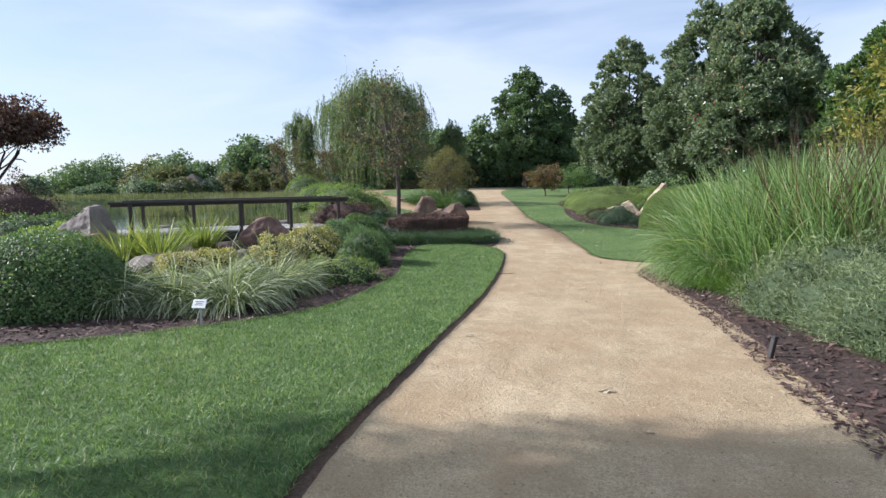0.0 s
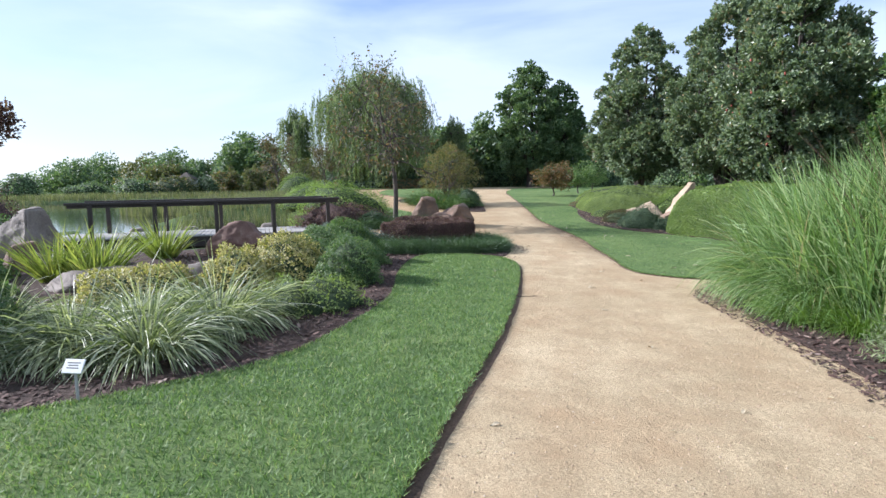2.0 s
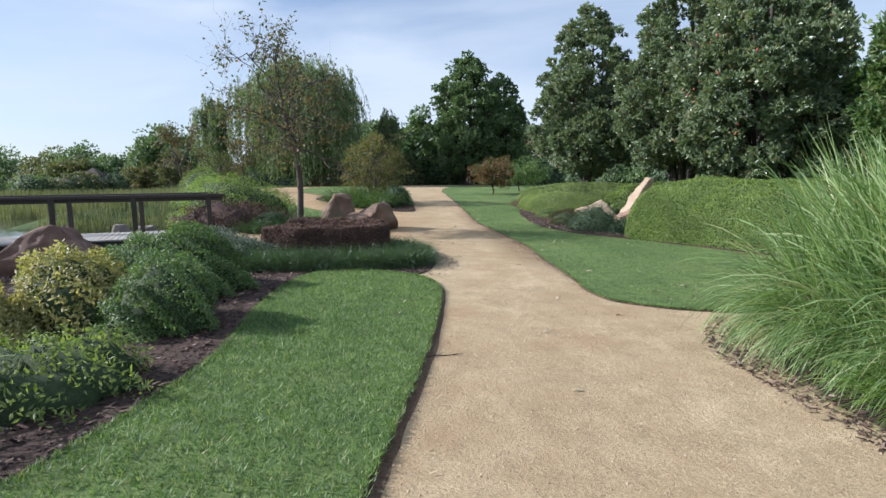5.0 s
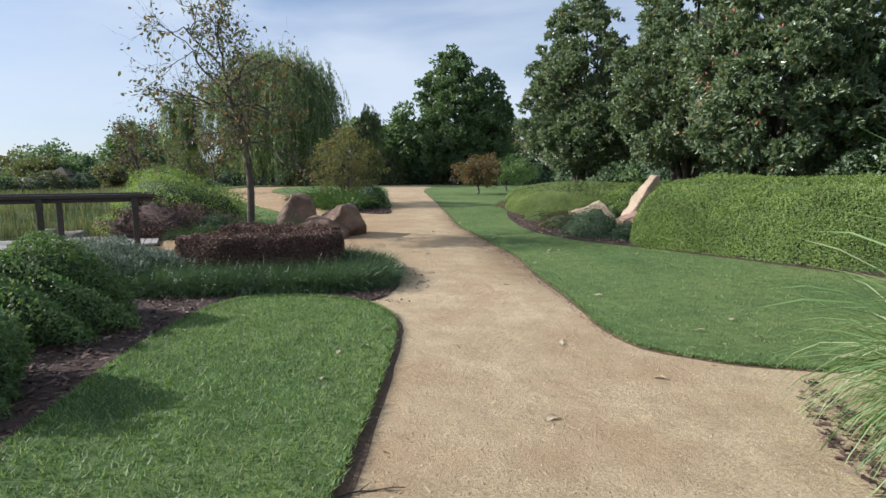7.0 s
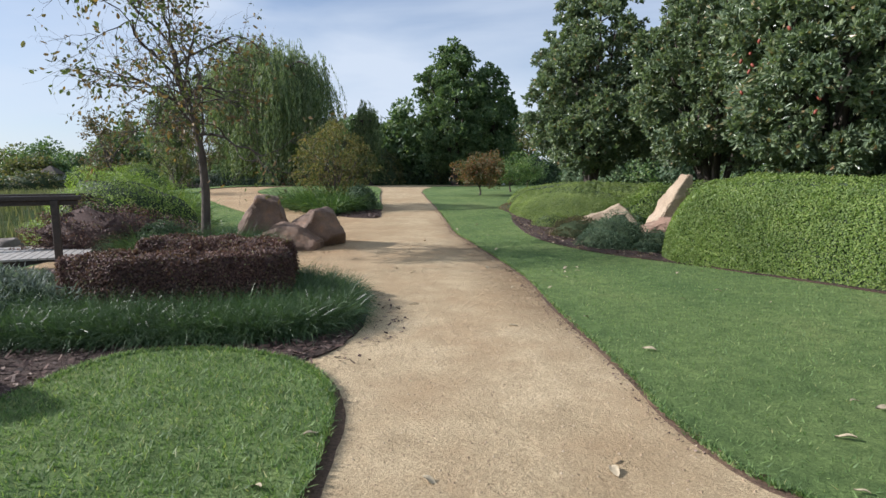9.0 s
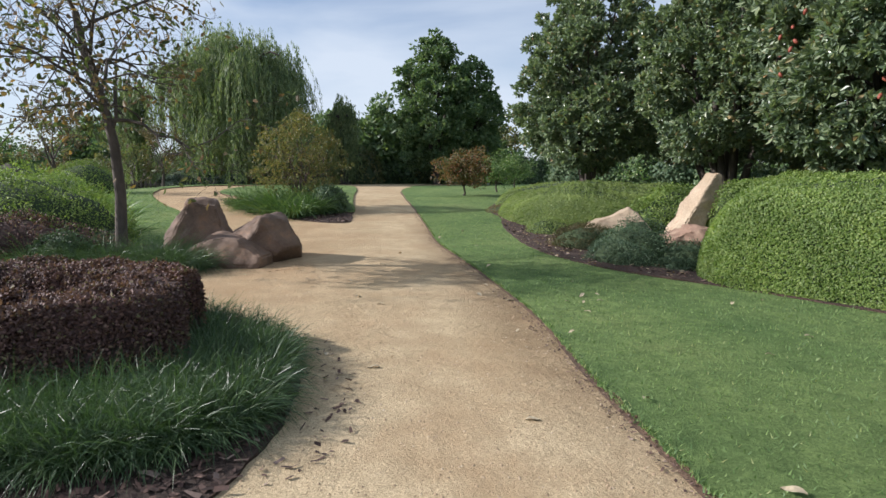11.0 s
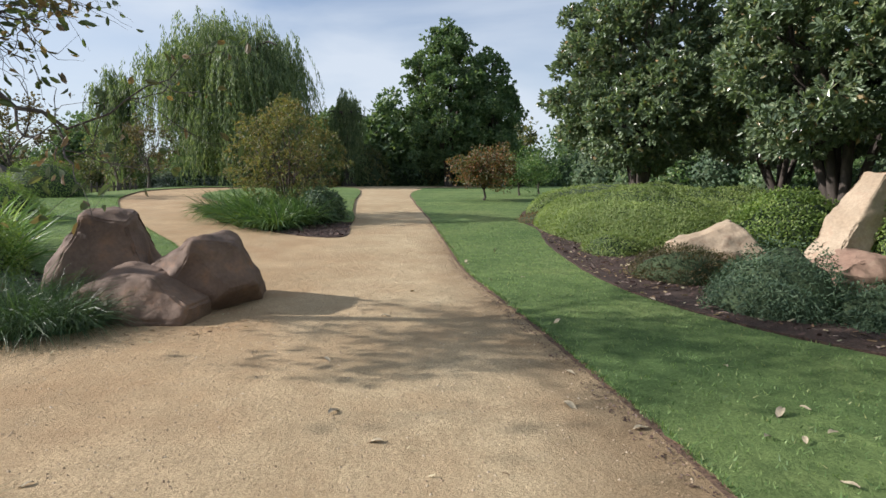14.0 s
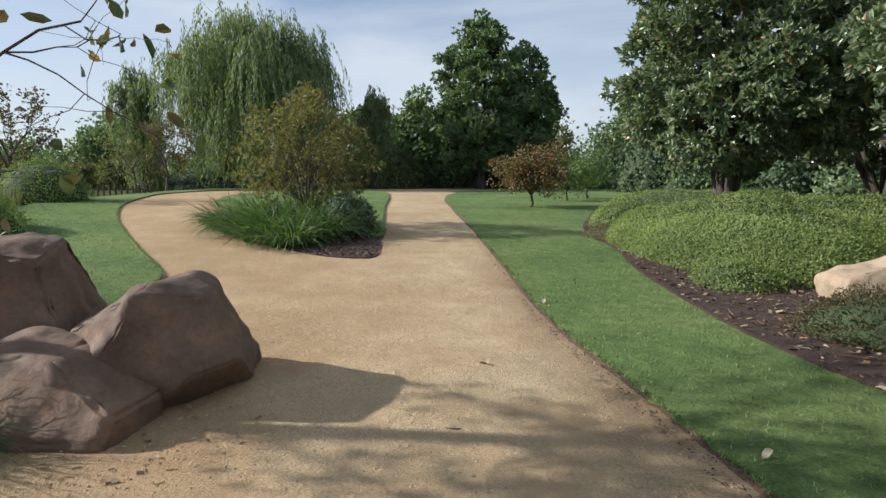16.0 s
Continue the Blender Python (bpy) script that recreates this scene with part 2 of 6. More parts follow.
BROWN_STONE = stone_mat("brown_boulder", (0.100, 0.062, 0.042), (0.242, 0.160, 0.110), (0.273, 0.150, 0.083))
TAN_STONE = stone_mat("tan_sandstone", (0.22, 0.13, 0.088), (0.38, 0.26, 0.185), (0.42, 0.31, 0.22))
PALE_STONE = stone_mat("pale_sandstone", (0.33, 0.245, 0.16), (0.46, 0.37, 0.262), (0.30, 0.185, 0.115))
GREY_STONE = stone_mat("grey_weathered_stone", (0.176, 0.144, 0.120), (0.288, 0.248, 0.208), (0.112, 0.088, 0.072))
DARK_WOOD = plain_mat("dark_stained_timber", (0.048, 0.036, 0.028), 0.6, 20, 0.35)
DECK_WOOD = plain_mat("weathered_deck_board", (0.34, 0.32, 0.29), 0.8, 12, 0.25)
BARK = bark_mat("grey_brown_bark", (0.045, 0.036, 0.029), (0.135, 0.11, 0.09))
DARK_BARK = bark_mat("dark_bark", (0.03, 0.024, 0.02), (0.10, 0.08, 0.065))
TWIG = bark_mat("twig_bark", (0.07, 0.05, 0.042), (0.16, 0.12, 0.1))
WATER = water_mat()
# dark colours that stand in for the shade deep inside shrubs and hedges
LEAF_SHADE = plain_mat("shaded_inner_foliage", (0.042, 0.065, 0.026), 0.9, 40, 0.5)
PURPLE_SHADE = plain_mat("shaded_inner_purple", (0.07, 0.042, 0.036), 0.9, 40, 0.5)
SIGN_WHITE = plain_mat("white_label_plate", (0.74, 0.74, 0.73), 0.4, 30, 0.04)
SIGN_INK = plain_mat("label_ink", (0.08, 0.08, 0.08), 0.5, 30, 0.1)
STEEL = plain_mat("dull_grey_metal", (0.38, 0.38, 0.38), 0.45, 30, 0.1)
WHITE_PAINT = plain_mat("white_paint", (0.75, 0.75, 0.73), 0.5, 6, 0.06)
BLACK_PLASTIC = plain_mat("black_plastic", (0.03, 0.026, 0.024), 0.5, 30, 0.2)

L_MAGNOLIA = leaf_mat("magnolia_leaf", [(0.0, (0.105, 0.15, 0.10)), (0.6, (0.20, 0.265, 0.168)), (0.95, (0.33, 0.385, 0.24)), (1.0, (0.40, 0.25, 0.14))], 0.3, 0.25)
L_DARKTREE = leaf_mat("dark_tree_leaf", [(0.0, (0.08, 0.14, 0.075)), (0.7, (0.155, 0.23, 0.118)), (1.0, (0.26, 0.32, 0.165))], 0.5, 0.3)
L_MID = leaf_mat("mid_green_leaf", [(0.0, (0.075, 0.145, 0.055)), (0.7, (0.145, 0.23, 0.085)), (1.0, (0.25, 0.30, 0.13))], 0.5, 0.35)
L_WILLOW = leaf_mat("willow_leaf", [(0.0, (0.10, 0.15, 0.08)), (0.6, (0.18, 0.24, 0.12)), (1.0, (0.30, 0.335, 0.18))], 0.5, 0.4)
L_APPLE = leaf_mat("autumn_tree_leaf", [(0.0, (0.067, 0.095, 0.043)), (0.45, (0.125, 0.159, 0.070)), (0.75, (0.178, 0.119, 0.079)), (1.0, (0.297, 0.191, 0.087))], 0.5, 0.35)
L_DRY = leaf_mat("dry_tree_leaf", [(0.0, (0.085, 0.082, 0.045)), (0.6, (0.155, 0.125, 0.075)), (1.0, (0.23, 0.16, 0.10))], 0.6, 0.3)
L_RUSSET = leaf_mat("russet_leaf", [(0.0, (0.078, 0.098, 0.045)), (0.4, (0.143, 0.137, 0.060)), (0.8, (0.221, 0.111, 0.060)), (1.0, (0.299, 0.130, 0.067))], 0.5, 0.35)
L_OLIVE = leaf_mat("olive_bush_leaf", [(0.0, (0.07, 0.10, 0.046)), (0.6, (0.14, 0.158, 0.072)), (1.0, (0.24, 0.19, 0.095))], 0.5, 0.35)
L_ISLAND = leaf_mat("olive_russet_leaf", [(0.0, (0.10, 0.125, 0.05)), (0.6, (0.20, 0.20, 0.08)), (1.0, (0.33, 0.235, 0.10))], 0.5, 0.35)
L_PURPLE = leaf_mat("purple_leaf", [(0.0, (0.075, 0.042, 0.04)), (0.6, (0.155, 0.083, 0.076)), (0.92, (0.26, 0.145, 0.12)), (1.0, (0.25, 0.24, 0.12))], 0.62, 0.2)
L_HEDGE = leaf_mat("clipped_hedge_leaf", [(0.0, (0.13, 0.205, 0.052)), (0.6, (0.205, 0.295, 0.08)), (1.0, (0.30, 0.365, 0.115))], 0.5, 0.38)
L_COVER = leaf_mat("ground_cover_leaf", [(0.0, (0.15, 0.215, 0.068)), (0.6, (0.22, 0.29, 0.095)), (1.0, (0.31, 0.355, 0.14))], 0.55, 0.38)
L_LIME = leaf_mat("lime_shrub_leaf", [(0.0, (0.14, 0.23, 0.05)), (0.6, (0.24, 0.34, 0.08)), (1.0, (0.34, 0.42, 0.13))], 0.5, 0.35)
L_GOLD = leaf_mat("golden_shrub_leaf", [(0.0, (0.19, 0.22, 0.07)), (0.4, (0.37, 0.35, 0.12)), (0.8, (0.58, 0.50, 0.23)), (1.0, (0.72, 0.60, 0.34))], 0.5, 0.3)
L_YELLOWGREEN = leaf_mat("yellow_green_leaf", [(0.0, (0.12, 0.17, 0.04)), (0.6, (0.24, 0.25, 0.06)), (1.0, (0.42, 0.33, 0.07))], 0.5, 0.4)
L_BLUE = leaf_mat("blue_grey_leaf", [(0.0, (0.095, 0.130, 0.110)), (0.6, (0.169, 0.213, 0.194)), (1.0, (0.270, 0.315, 0.298))], 0.6, 0.2)
L_GREYGREEN = leaf_mat("feathery_grey_green_leaf", [(0.0, (0.14, 0.19, 0.095)), (0.6, (0.225, 0.285, 0.15)), (1.0, (0.33, 0.375, 0.22))], 0.6, 0.3)
L_DARKGREEN = leaf_mat("dark_shrub_leaf", [(0.0, (0.045, 0.085, 0.05)), (0.6, (0.088, 0.145, 0.08)), (1.0, (0.15, 0.205, 0.115))], 0.62, 0.2)
L_HEATH = leaf_mat("heath_brown_green_leaf", [(0.0, (0.055, 0.06, 0.026)), (0.6, (0.11, 0.10, 0.045)), (1.0, (0.17, 0.11, 0.06))], 0.6, 0.25)
B_MONDO = leaf_mat("mondo_blade", [(0.0, (0.038, 0.08, 0.036)), (0.6, (0.072, 0.13, 0.056)), (1.0, (0.125, 0.19, 0.085))], 0.4, 0.25)
B_VARIEG = leaf_mat("cream_edged_blade", [(0.0, (0.07, 0.105, 0.045)), (0.35, (0.17, 0.215, 0.105)), (0.65, (0.36, 0.40, 0.25)), (1.0, (0.68, 0.68, 0.54))], 0.45, 0.3)
B_TALL = leaf_mat("tall_grass_blade", [(0.0, (0.085, 0.155, 0.05)), (0.35, (0.17, 0.28, 0.10)), (0.7, (0.27, 0.39, 0.165)), (0.93, (0.44, 0.52, 0.29)), (1.0, (0.42, 0.33, 0.18))], 0.45, 0.35)
B_SHORT = leaf_mat("short_bright_blade", [(0.0, (0.10, 0.19, 0.04)), (0.6, (0.18, 0.30, 0.06)), (1.0, (0.28, 0.38, 0.10))], 0.45, 0.35)
B_STRAP = leaf_mat("dark_strap_leaf", [(0.0, (0.05, 0.105, 0.04)), (0.6, (0.10, 0.175, 0.06)), (1.0, (0.18, 0.25, 0.09))], 0.45, 0.3)
B_IRIS = leaf_mat("iris_blade", [(0.0, (0.143, 0.194, 0.047)), (0.6, (0.255, 0.316, 0.082)), (1.0, (0.388, 0.388, 0.129))], 0.45, 0.35)
B_REED = leaf_mat("reed_blade", [(0.0, (0.105, 0.13, 0.065)), (0.6, (0.18, 0.20, 0.105)), (1.0, (0.28, 0.26, 0.16))], 0.6, 0.3)
B_PLUME = leaf_mat("russet_plume", [(0.0, (0.077, 0.045, 0.034)), (1.0, (0.171, 0.100, 0.072))], 0.7, 0.3)
DRY_LEAF = leaf_mat("dry_leaf", [(0.0, (0.18, 0.10, 0.055)), (0.5, (0.32, 0.22, 0.13)), (1.0, (0.52, 0.47, 0.33))], 0.6, 0.15)
PEBBLE = chip_mat("sand_pebble", [(0.0, (0.28, 0.2, 0.125)), (0.6, (0.40, 0.29, 0.18)), (1.0, (0.52, 0.42, 0.3))])


# ---- the lie of the land ----
LAND_Y = [-400, -10, 0, 4, 8, 12, 20, 24, 27, 31, 37, 50, 80, 500]
LAND_Z = [0.2, 0.05, 0, -0.15, -0.29, -0.35, -0.33, -0.23, -0.13, 0.08, 0.40, 0.6, 0.75, 0.9]
WATER_Z = -0.62


def soft_step(a, b, v):
    s = np.clip((v - a) / (b - a), 0, 1)
    return s * s * (3 - 2 * s)


def pond_depth(x, y):
    """1 in the pond, 0 outside."""
    wob = 0.02 * np.sin(0.9 * x + 1.3) + 0.02 * np.sin(0.7 * y)
    a = 1 - np.sqrt(((x + 33) / 20) ** 2 + ((y - 44) / 32) ** 2)
    b = 1 - np.sqrt(((x + 10.8) / 6.3) ** 2 + ((y - 24.4) / 7.2) ** 2)
    return np.maximum(soft_step(-0.05, 0.12, a + wob), soft_step(-0.12, 0.3, b + wob))


def land(x, y):
    """Height of the ground; x and y are numbers or arrays."""
    x, y = np.asarray(x, float), np.asarray(y, float)
    base = (np.interp(y - 1, LAND_Y, LAND_Z) + np.interp(y, LAND_Y, LAND_Z) * 2 + np.interp(y + 1, LAND_Y, LAND_Z)) / 4
    base = base - 0.0087 * np.clip(x, -12, 12)
    low = soft_step(-9, -17, x) * soft_step(18, 30, y)
    base = base * (1 - low) - 0.32 * low
    p = pond_depth(x, y)
    return base * (1 - p) - 1.35 * p


def lz(x, y):
    return float(land(x, y))


# ---- building helpers ----
def fill_mesh(name, verts, faces, smooth=False):
    """A mesh from an array of verts and an array of faces that all have the same number of corners."""
    me = bpy.data.meshes.new(name)
    verts, faces = np.asarray(verts, np.float32), np.asarray(faces, np.int32)
    n = faces.shape[1]
    me.vertices.add(len(verts))
    me.vertices.foreach_set("co", verts.ravel())
    me.loops.add(faces.size)
    me.loops.foreach_set("vertex_index", faces.ravel())
    me.polygons.add(len(faces))
    me.polygons.foreach_set("loop_start", np.arange(0, faces.size, n, dtype=np.int32))
    me.polygons.foreach_set("use_smooth", np.full(len(faces), smooth))
    me.update(calc_edges=True)
    return me


def mesh_part(name, verts, faces, material, parent=None, label="", smooth=False):
    ob = new(name, fill_mesh(name, verts, faces, smooth))
    ob.data.materials.append(material)
    if parent is not None:
        ob.parent = parent
    if label:
        tagged(ob, label)
    return ob


def part(name, bm, material, parent=None, label="", smooth=False):
    me = bpy.data.meshes.new(name)
    bm.to_mesh(me)
    bm.free()
    me.materials.append(material)
    if smooth:
        me.polygons.foreach_set("use_smooth", np.full(len(me.polygons), True))
    ob = new(name, me)
    if parent is not None:
        ob.parent = parent
    if label:
        tagged(ob, label)
    return ob


def thing(name, place, label, category, group="", turn=0.0):
    ob = new(name)
    ob.matrix_basis = pose(*place, 0, 0, turn)
    return tagged(ob, label, category, group)


def unit(v):
    return v / (np.linalg.norm(v, axis=-1, keepdims=True) + 1e-9)


def leaf_quads(rng, at, out, length, width, droop=0.0, spread=0.8, flat=False):
    """Folded diamond leaves at the points 'at' that point roughly along 'out', or lie flat on a surface that faces along 'out'."""
    n = len(at)
    if flat:
        face = unit(unit(out) + rng.normal(0, 0.55, (n, 3)))
        d = unit(unit(np.cross(face, rng.normal(0, 1, (n, 3)))) + face * 0.3)
        side = unit(np.cross(face, d))
    else:
        d = unit(unit(out) + rng.normal(0, spread, (n, 3)) - [0, 0, droop])
        side = unit(np.cross(d, rng.normal(0, 1, (n, 3))))
    up = np.cross(side, d)
    ln = (length * rng.uniform(0.65, 1.3, n))[:, None]
    wd = (width * rng.uniform(0.7, 1.25, n))[:, None]
    v = np.stack([at, at + d * ln * 0.5 + side * wd * 0.5 + up * wd * 0.18, at + d * ln, at + d * ln * 0.5 - side * wd * 0.5 + up * wd * 0.18], 1)
    return v.reshape(-1, 3), np.arange(4 * n).reshape(-1, 4)


def join_quads(*sets):
    vs, fs, k = [], [], 0
    for v, f in sets:
        vs.append(v)
        fs.append(f + k)
        k += len(v)
    return np.concatenate(vs), np.concatenate(fs)


def tube(points, radii, sides=6):
    """A round tube through the points, as quads."""
    p, r = np.asarray(points, float), np.asarray(radii, float)
    t = unit(np.gradient(p, axis=0))
    ref = np.array([0.3, 0.9, 0.2])
    a = unit(np.cross(t, ref))
    b = np.cross(t, a)
    ang = np.linspace(0, 2 * np.pi, sides, endpoint=False)
    ring = a[:, None] * np.cos(ang)[None, :, None] + b[:, None] * np.sin(ang)[None, :, None]
    v = (p[:, None] + ring * r[:, None, None]).reshape(-1, 3)
    f = []
    for i in range(len(p) - 1):
        for j in range(sides):
            k = (j + 1) % sides
            f.append((i * sides + j, i * sides + k, (i + 1) * sides + k, (i + 1) * sides + j))
    return v, np.array(f)


def limbs(rng, start, direction, length, radius, depth, spread=0.7, rise=0.25, wander=0.12, kids=3, out=None, tips=None, sides=6):
    """A branching set of tubes; returns the tubes and the points along the thin ones."""
    out = [] if out is None else out
    tips = [] if tips is None else tips
    n = 6
    p, d = [np.array(start, float)], unit(np.array(direction, float))
    for _ in range(n - 1):
        d = unit(d + rng.normal(0, wander, 3) + [0, 0, rise * 0.12])
        p.append(p[-1] + d * length / (n - 1))
    r = np.linspace(radius, radius * 0.55, n)
    out.append(tube(p, r, sides))
    if depth <= 1:
        tips.extend((q, d) for q in p[1:])
    if depth > 0:
        for i in range(kids):
            f = rng.uniform(0.45, 1.0) if i else 1.0
            k = min(n - 1, int(f * (n - 1)))
            nd = unit(d + rng.normal(0, spread, 3) + [0, 0, rise])
            limbs(rng, p[k], nd, length * rng.uniform(0.55, 0.85), r[k] * 0.68, depth - 1, spread, rise, wander, kids, out, tips, max(3, sides - 1))
    return out, tips


def crown_points(rng, centre, size, clumps, per, clump_r, hollow=0.55, flat_base=0.75):
    """Points on clumps spread through an uneven ellipsoid, with the way out of the clump."""
    c = unit(rng.normal(0, 1, (clumps, 3))) * (rng.uniform(0, 1, (clumps, 1)) ** 0.45 * (1 - hollow * 0.25) + 0.0)
    c[:, 2] = np.where(c[:, 2] < 0, c[:, 2] * flat_base, c[:, 2])
    lump = 1 + 0.16 * np.sin(c[:, :1] * 5 + centre[0]) + 0.14 * np.sin(c[:, 1:2] * 6 + c[:, 2:] * 4)
    c = c * lump * np.asarray(size) + centre
    rr = clump_r * rng.uniform(0.55, 1.35, clumps)
    d = unit(rng.normal(0, 1, (clumps * per, 3)))
    k = np.repeat(np.arange(clumps), per)
    at = c[k] + d * (rr[k] * rng.uniform(0.35, 1.0, clumps * per) ** 0.5)[:, None] * [1, 1, 0.8]
    return at, d + [0, 0, 0.25]


def make_tree(name, x, y, height, size, leaf, bark, seed, label, category="tree", trunk_r=0.14, trunk_h=1.6, clumps=120, per=60, clump_r=0.6, leaf_l=0.16, leaf_w=0.09, depth=3, centre_up=None, lean=(0, 0), droop=0.1, group="", base=None, flat_base=0.75, hollow=0.55, lobes=0):
    """A tree: tapered trunk with limbs, and a crown of leaf clumps; size: the crown's half-axes."""
    rng = np.random.default_rng(seed)
    z = lz(x, y) - 0.05 if base is None else base
    tree = thing(name, (x, y, z), label, category, group)
    cz = height - size[2] if centre_up is None else centre_up
    top = np.array([lean[0], lean[1], trunk_h])
    mesh_part("trunk", *tube([(0, 0, -0.1), (0.02, 0, 0.12), tuple(top * 0.5 + rng.normal(0, 0.03, 3)), tuple(top)], [trunk_r * 1.5, trunk_r * 1.1, trunk_r * 0.9, trunk_r * 0.75], 9), bark, tree, "", True)
    for i in range(5):
        a = i * 1.26 + rng.uniform(-0.3, 0.3)
        aim = np.array([np.cos(a) * size[0] * 0.6, np.sin(a) * size[1] * 0.6, (cz - trunk_h) + size[2] * 0.35])
        ln = np.linalg.norm(aim) * 0.6
        sets = []
        limbs(rng, top * rng.uniform(0.8, 1.0), aim, ln, trunk_r * 0.5, depth - 2, 0.5, 0.2, 0.1, 3, sets, [], 5)
        for one in sets:
            mesh_part("limb", *one, bark, tree, "", True)
    mid, sz = np.array([lean[0], lean[1], cz]), np.asarray(size, float)
    if lobes:
        sets = [crown_points(rng, mid - [0, 0, sz[2] * 0.1], sz * [0.86, 0.86, 0.84], clumps // 2, per, clump_r, hollow, flat_base)]
        for i in range(lobes):
            a = 6.283 * (i + rng.uniform(0, 0.6)) / lobes
            k = rng.uniform(0.42, 0.55)
            off = np.array([math.cos(a) * sz[0] * (0.98 - k), math.sin(a) * sz[1] * (0.98 - k), sz[2] * rng.uniform(-0.45, 0.42)])
            if i == 0:
                off = np.array([off[0] * 0.4, off[1] * 0.4, sz[2] * (0.98 - k)])
            sets.append(crown_points(rng, mid + off, sz * [k, k, k * 1.1], clumps // (2 * lobes), per, clump_r * 0.85, hollow, 1.0))
        at, out = np.concatenate([q[0] for q in sets]), np.concatenate([q[1] for q in sets])
    else:
        at, out = crown_points(rng, mid, size, clumps, per, clump_r, hollow, flat_base)
    mesh_part("crown", *leaf_quads(rng, at, out, leaf_l, leaf_w, droop), leaf, tree)
    return tree


def oval_leaves(rng, at, out, length, width, droop=0.0, spread=0.8):
    """Pointed oval leaves folded along the midrib, two quads each, that set out roughly along 'out'."""
    n = len(at)
    d = unit(unit(out) + rng.normal(0, spread, (n, 3)) - [0, 0, droop])
    side = unit(np.cross(d, rng.normal(0, 1, (n, 3))))
    up = np.cross(side, d)
    ln = (length * rng.uniform(0.65, 1.3, n))[:, None]
    wd = (width * rng.uniform(0.75, 1.25, n))[:, None]
    tip = at + d * ln - up * ln * 0.08
    edge = [at + d * ln * f + s * side * wd * 0.5 + up * wd * 0.16 for f, s in ((0.3, 1), (0.72, 1), (0.3, -1), (0.72, -1))]
    v = np.stack([at, edge[0], edge[1], tip, edge[2], edge[3]], 1).reshape(-1, 3)
    k = np.arange(n)[:, None] * 6
    return v, np.concatenate([k + [[0, 1, 2, 3]], k + [[0, 3, 5, 4]]])


def profile_points(rng, profile, boughs, tufts, per, bough_r, squash=0.7, inner=0.55, lumpy=0.16):
    """Points of leaf tufts grouped on boughs that fill a crown, and the way out of each tuft; profile: (height, radius) rows."""
    prof = np.asarray(profile, float)
    zs = np.linspace(prof[0, 0], prof[-1, 0], 200)
    rs = np.interp(zs, prof[:, 0], prof[:, 1])
    z = rng.choice(zs, boughs, p=rs / rs.sum()) + rng.normal(0, 0.05, boughs)
    a = rng.uniform(0, 6.283, boughs)
    q = rng.uniform(0, 6.283, 4)
    lump = 1 + lumpy * (np.sin(2 * a + 1.3 * z + q[0]) * np.sin(1.7 * z + q[1]) + 0.8 * np.sin(3 * a - 2.1 * z + q[2]) + 0.5 * np.sin(5 * a + 3.3 * z + q[3]))
    f = inner + (1 - inner) * rng.uniform(0, 1, boughs) ** 0.6
    r = np.interp(z, prof[:, 0], prof[:, 1]) * lump * f
    c = np.column_stack([np.cos(a) * r, np.sin(a) * r, z])
    mid = np.column_stack([np.zeros((boughs, 2)), np.full(boughs, prof[:, 0].mean() * 0.8)])
    away = unit(c - mid)
    k = np.repeat(np.arange(boughs), tufts)
    g = unit(rng.normal(0, 1, (len(k), 3))) * rng.uniform(0.3, 1.0, (len(k), 1)) ** 0.5
    size = bough_r * rng.uniform(0.6, 1.35, boughs)
    t = c[k] + g * size[k][:, None] * [1, 1, squash]
    out = unit(g + 0.7 * away[k] + [0, 0, 0.35])
    m = np.repeat(np.arange(len(t)), per)
    return t[m] + rng.normal(0, 0.012, (len(m), 3)), out[m]


def crown_tree(name, x, y, profile, leaf, bark, seed, label, group="", boughs=200, tufts=30, per=7, bough_r=0.5, leaf_l=0.16, leaf_w=0.06, stems=5, stem_r=0.12, fork=0.35, spread=0.75, oval=True, inner=0.55, lumpy=0.16, squash=0.7, droop=0.0, lean=0.0):
    """A broadleaf tree: stems that part low down, and a crown of leaf tufts on boughs within an upright profile."""
    rng = np.random.default_rng(seed)
    tree = thing(name, (x, y, lz(x, y) - 0.05), label, "tree", group)
    prof = np.asarray(profile, float)
    top, wide = prof[-1, 0], prof[:, 1].max()
    mesh_part("trunk", *tube([(0, 0, -0.15), (0.01, 0, 0.05), (lean * 0.5, 0.02, fork * 0.6), (lean, 0, fork + 0.1)], [stem_r * 2.1, stem_r * 1.6, stem_r * 1.35, stem_r * 1.2], 10), bark, tree, "", True)
    for i in range(stems):
        a = 6.283 * (i + rng.uniform(-0.25, 0.25)) / stems
        reach = wide * (rng.uniform(0.35, 0.62) if i else 0.1)
        rise = top * (rng.uniform(0.5, 0.75) if i else 0.9)
        q = np.linspace(0, 1, 8)
        pts = np.column_stack([lean + np.cos(a) * reach * q ** 0.8 + rng.normal(0, 0.03, 8) * q, np.sin(a) * reach * q ** 0.8 + rng.normal(0, 0.03, 8) * q, fork + (rise - fork) * q])
        sets = [tube(pts, np.linspace(stem_r, stem_r * 0.25, 8), 7)]
        for k in range(2, 7):
            limbs(rng, pts[k], (math.cos(a + rng.normal(0, 0.9)), math.sin(a + rng.normal(0, 0.9)), 0.7), wide * 0.42, stem_r * 0.32, 1, 0.6, 0.2, 0.12, 2, sets, [], 4)
        mesh_part("limb", *join_quads(*sets), bark, tree, "", True)
    at, out = profile_points(rng, profile, boughs, tufts, per, bough_r, squash, inner, lumpy)
    make = oval_leaves if oval else leaf_quads
    mesh_part("crown", *make(rng, at, out, leaf_l, leaf_w, droop, spread), leaf, tree)
    return tree


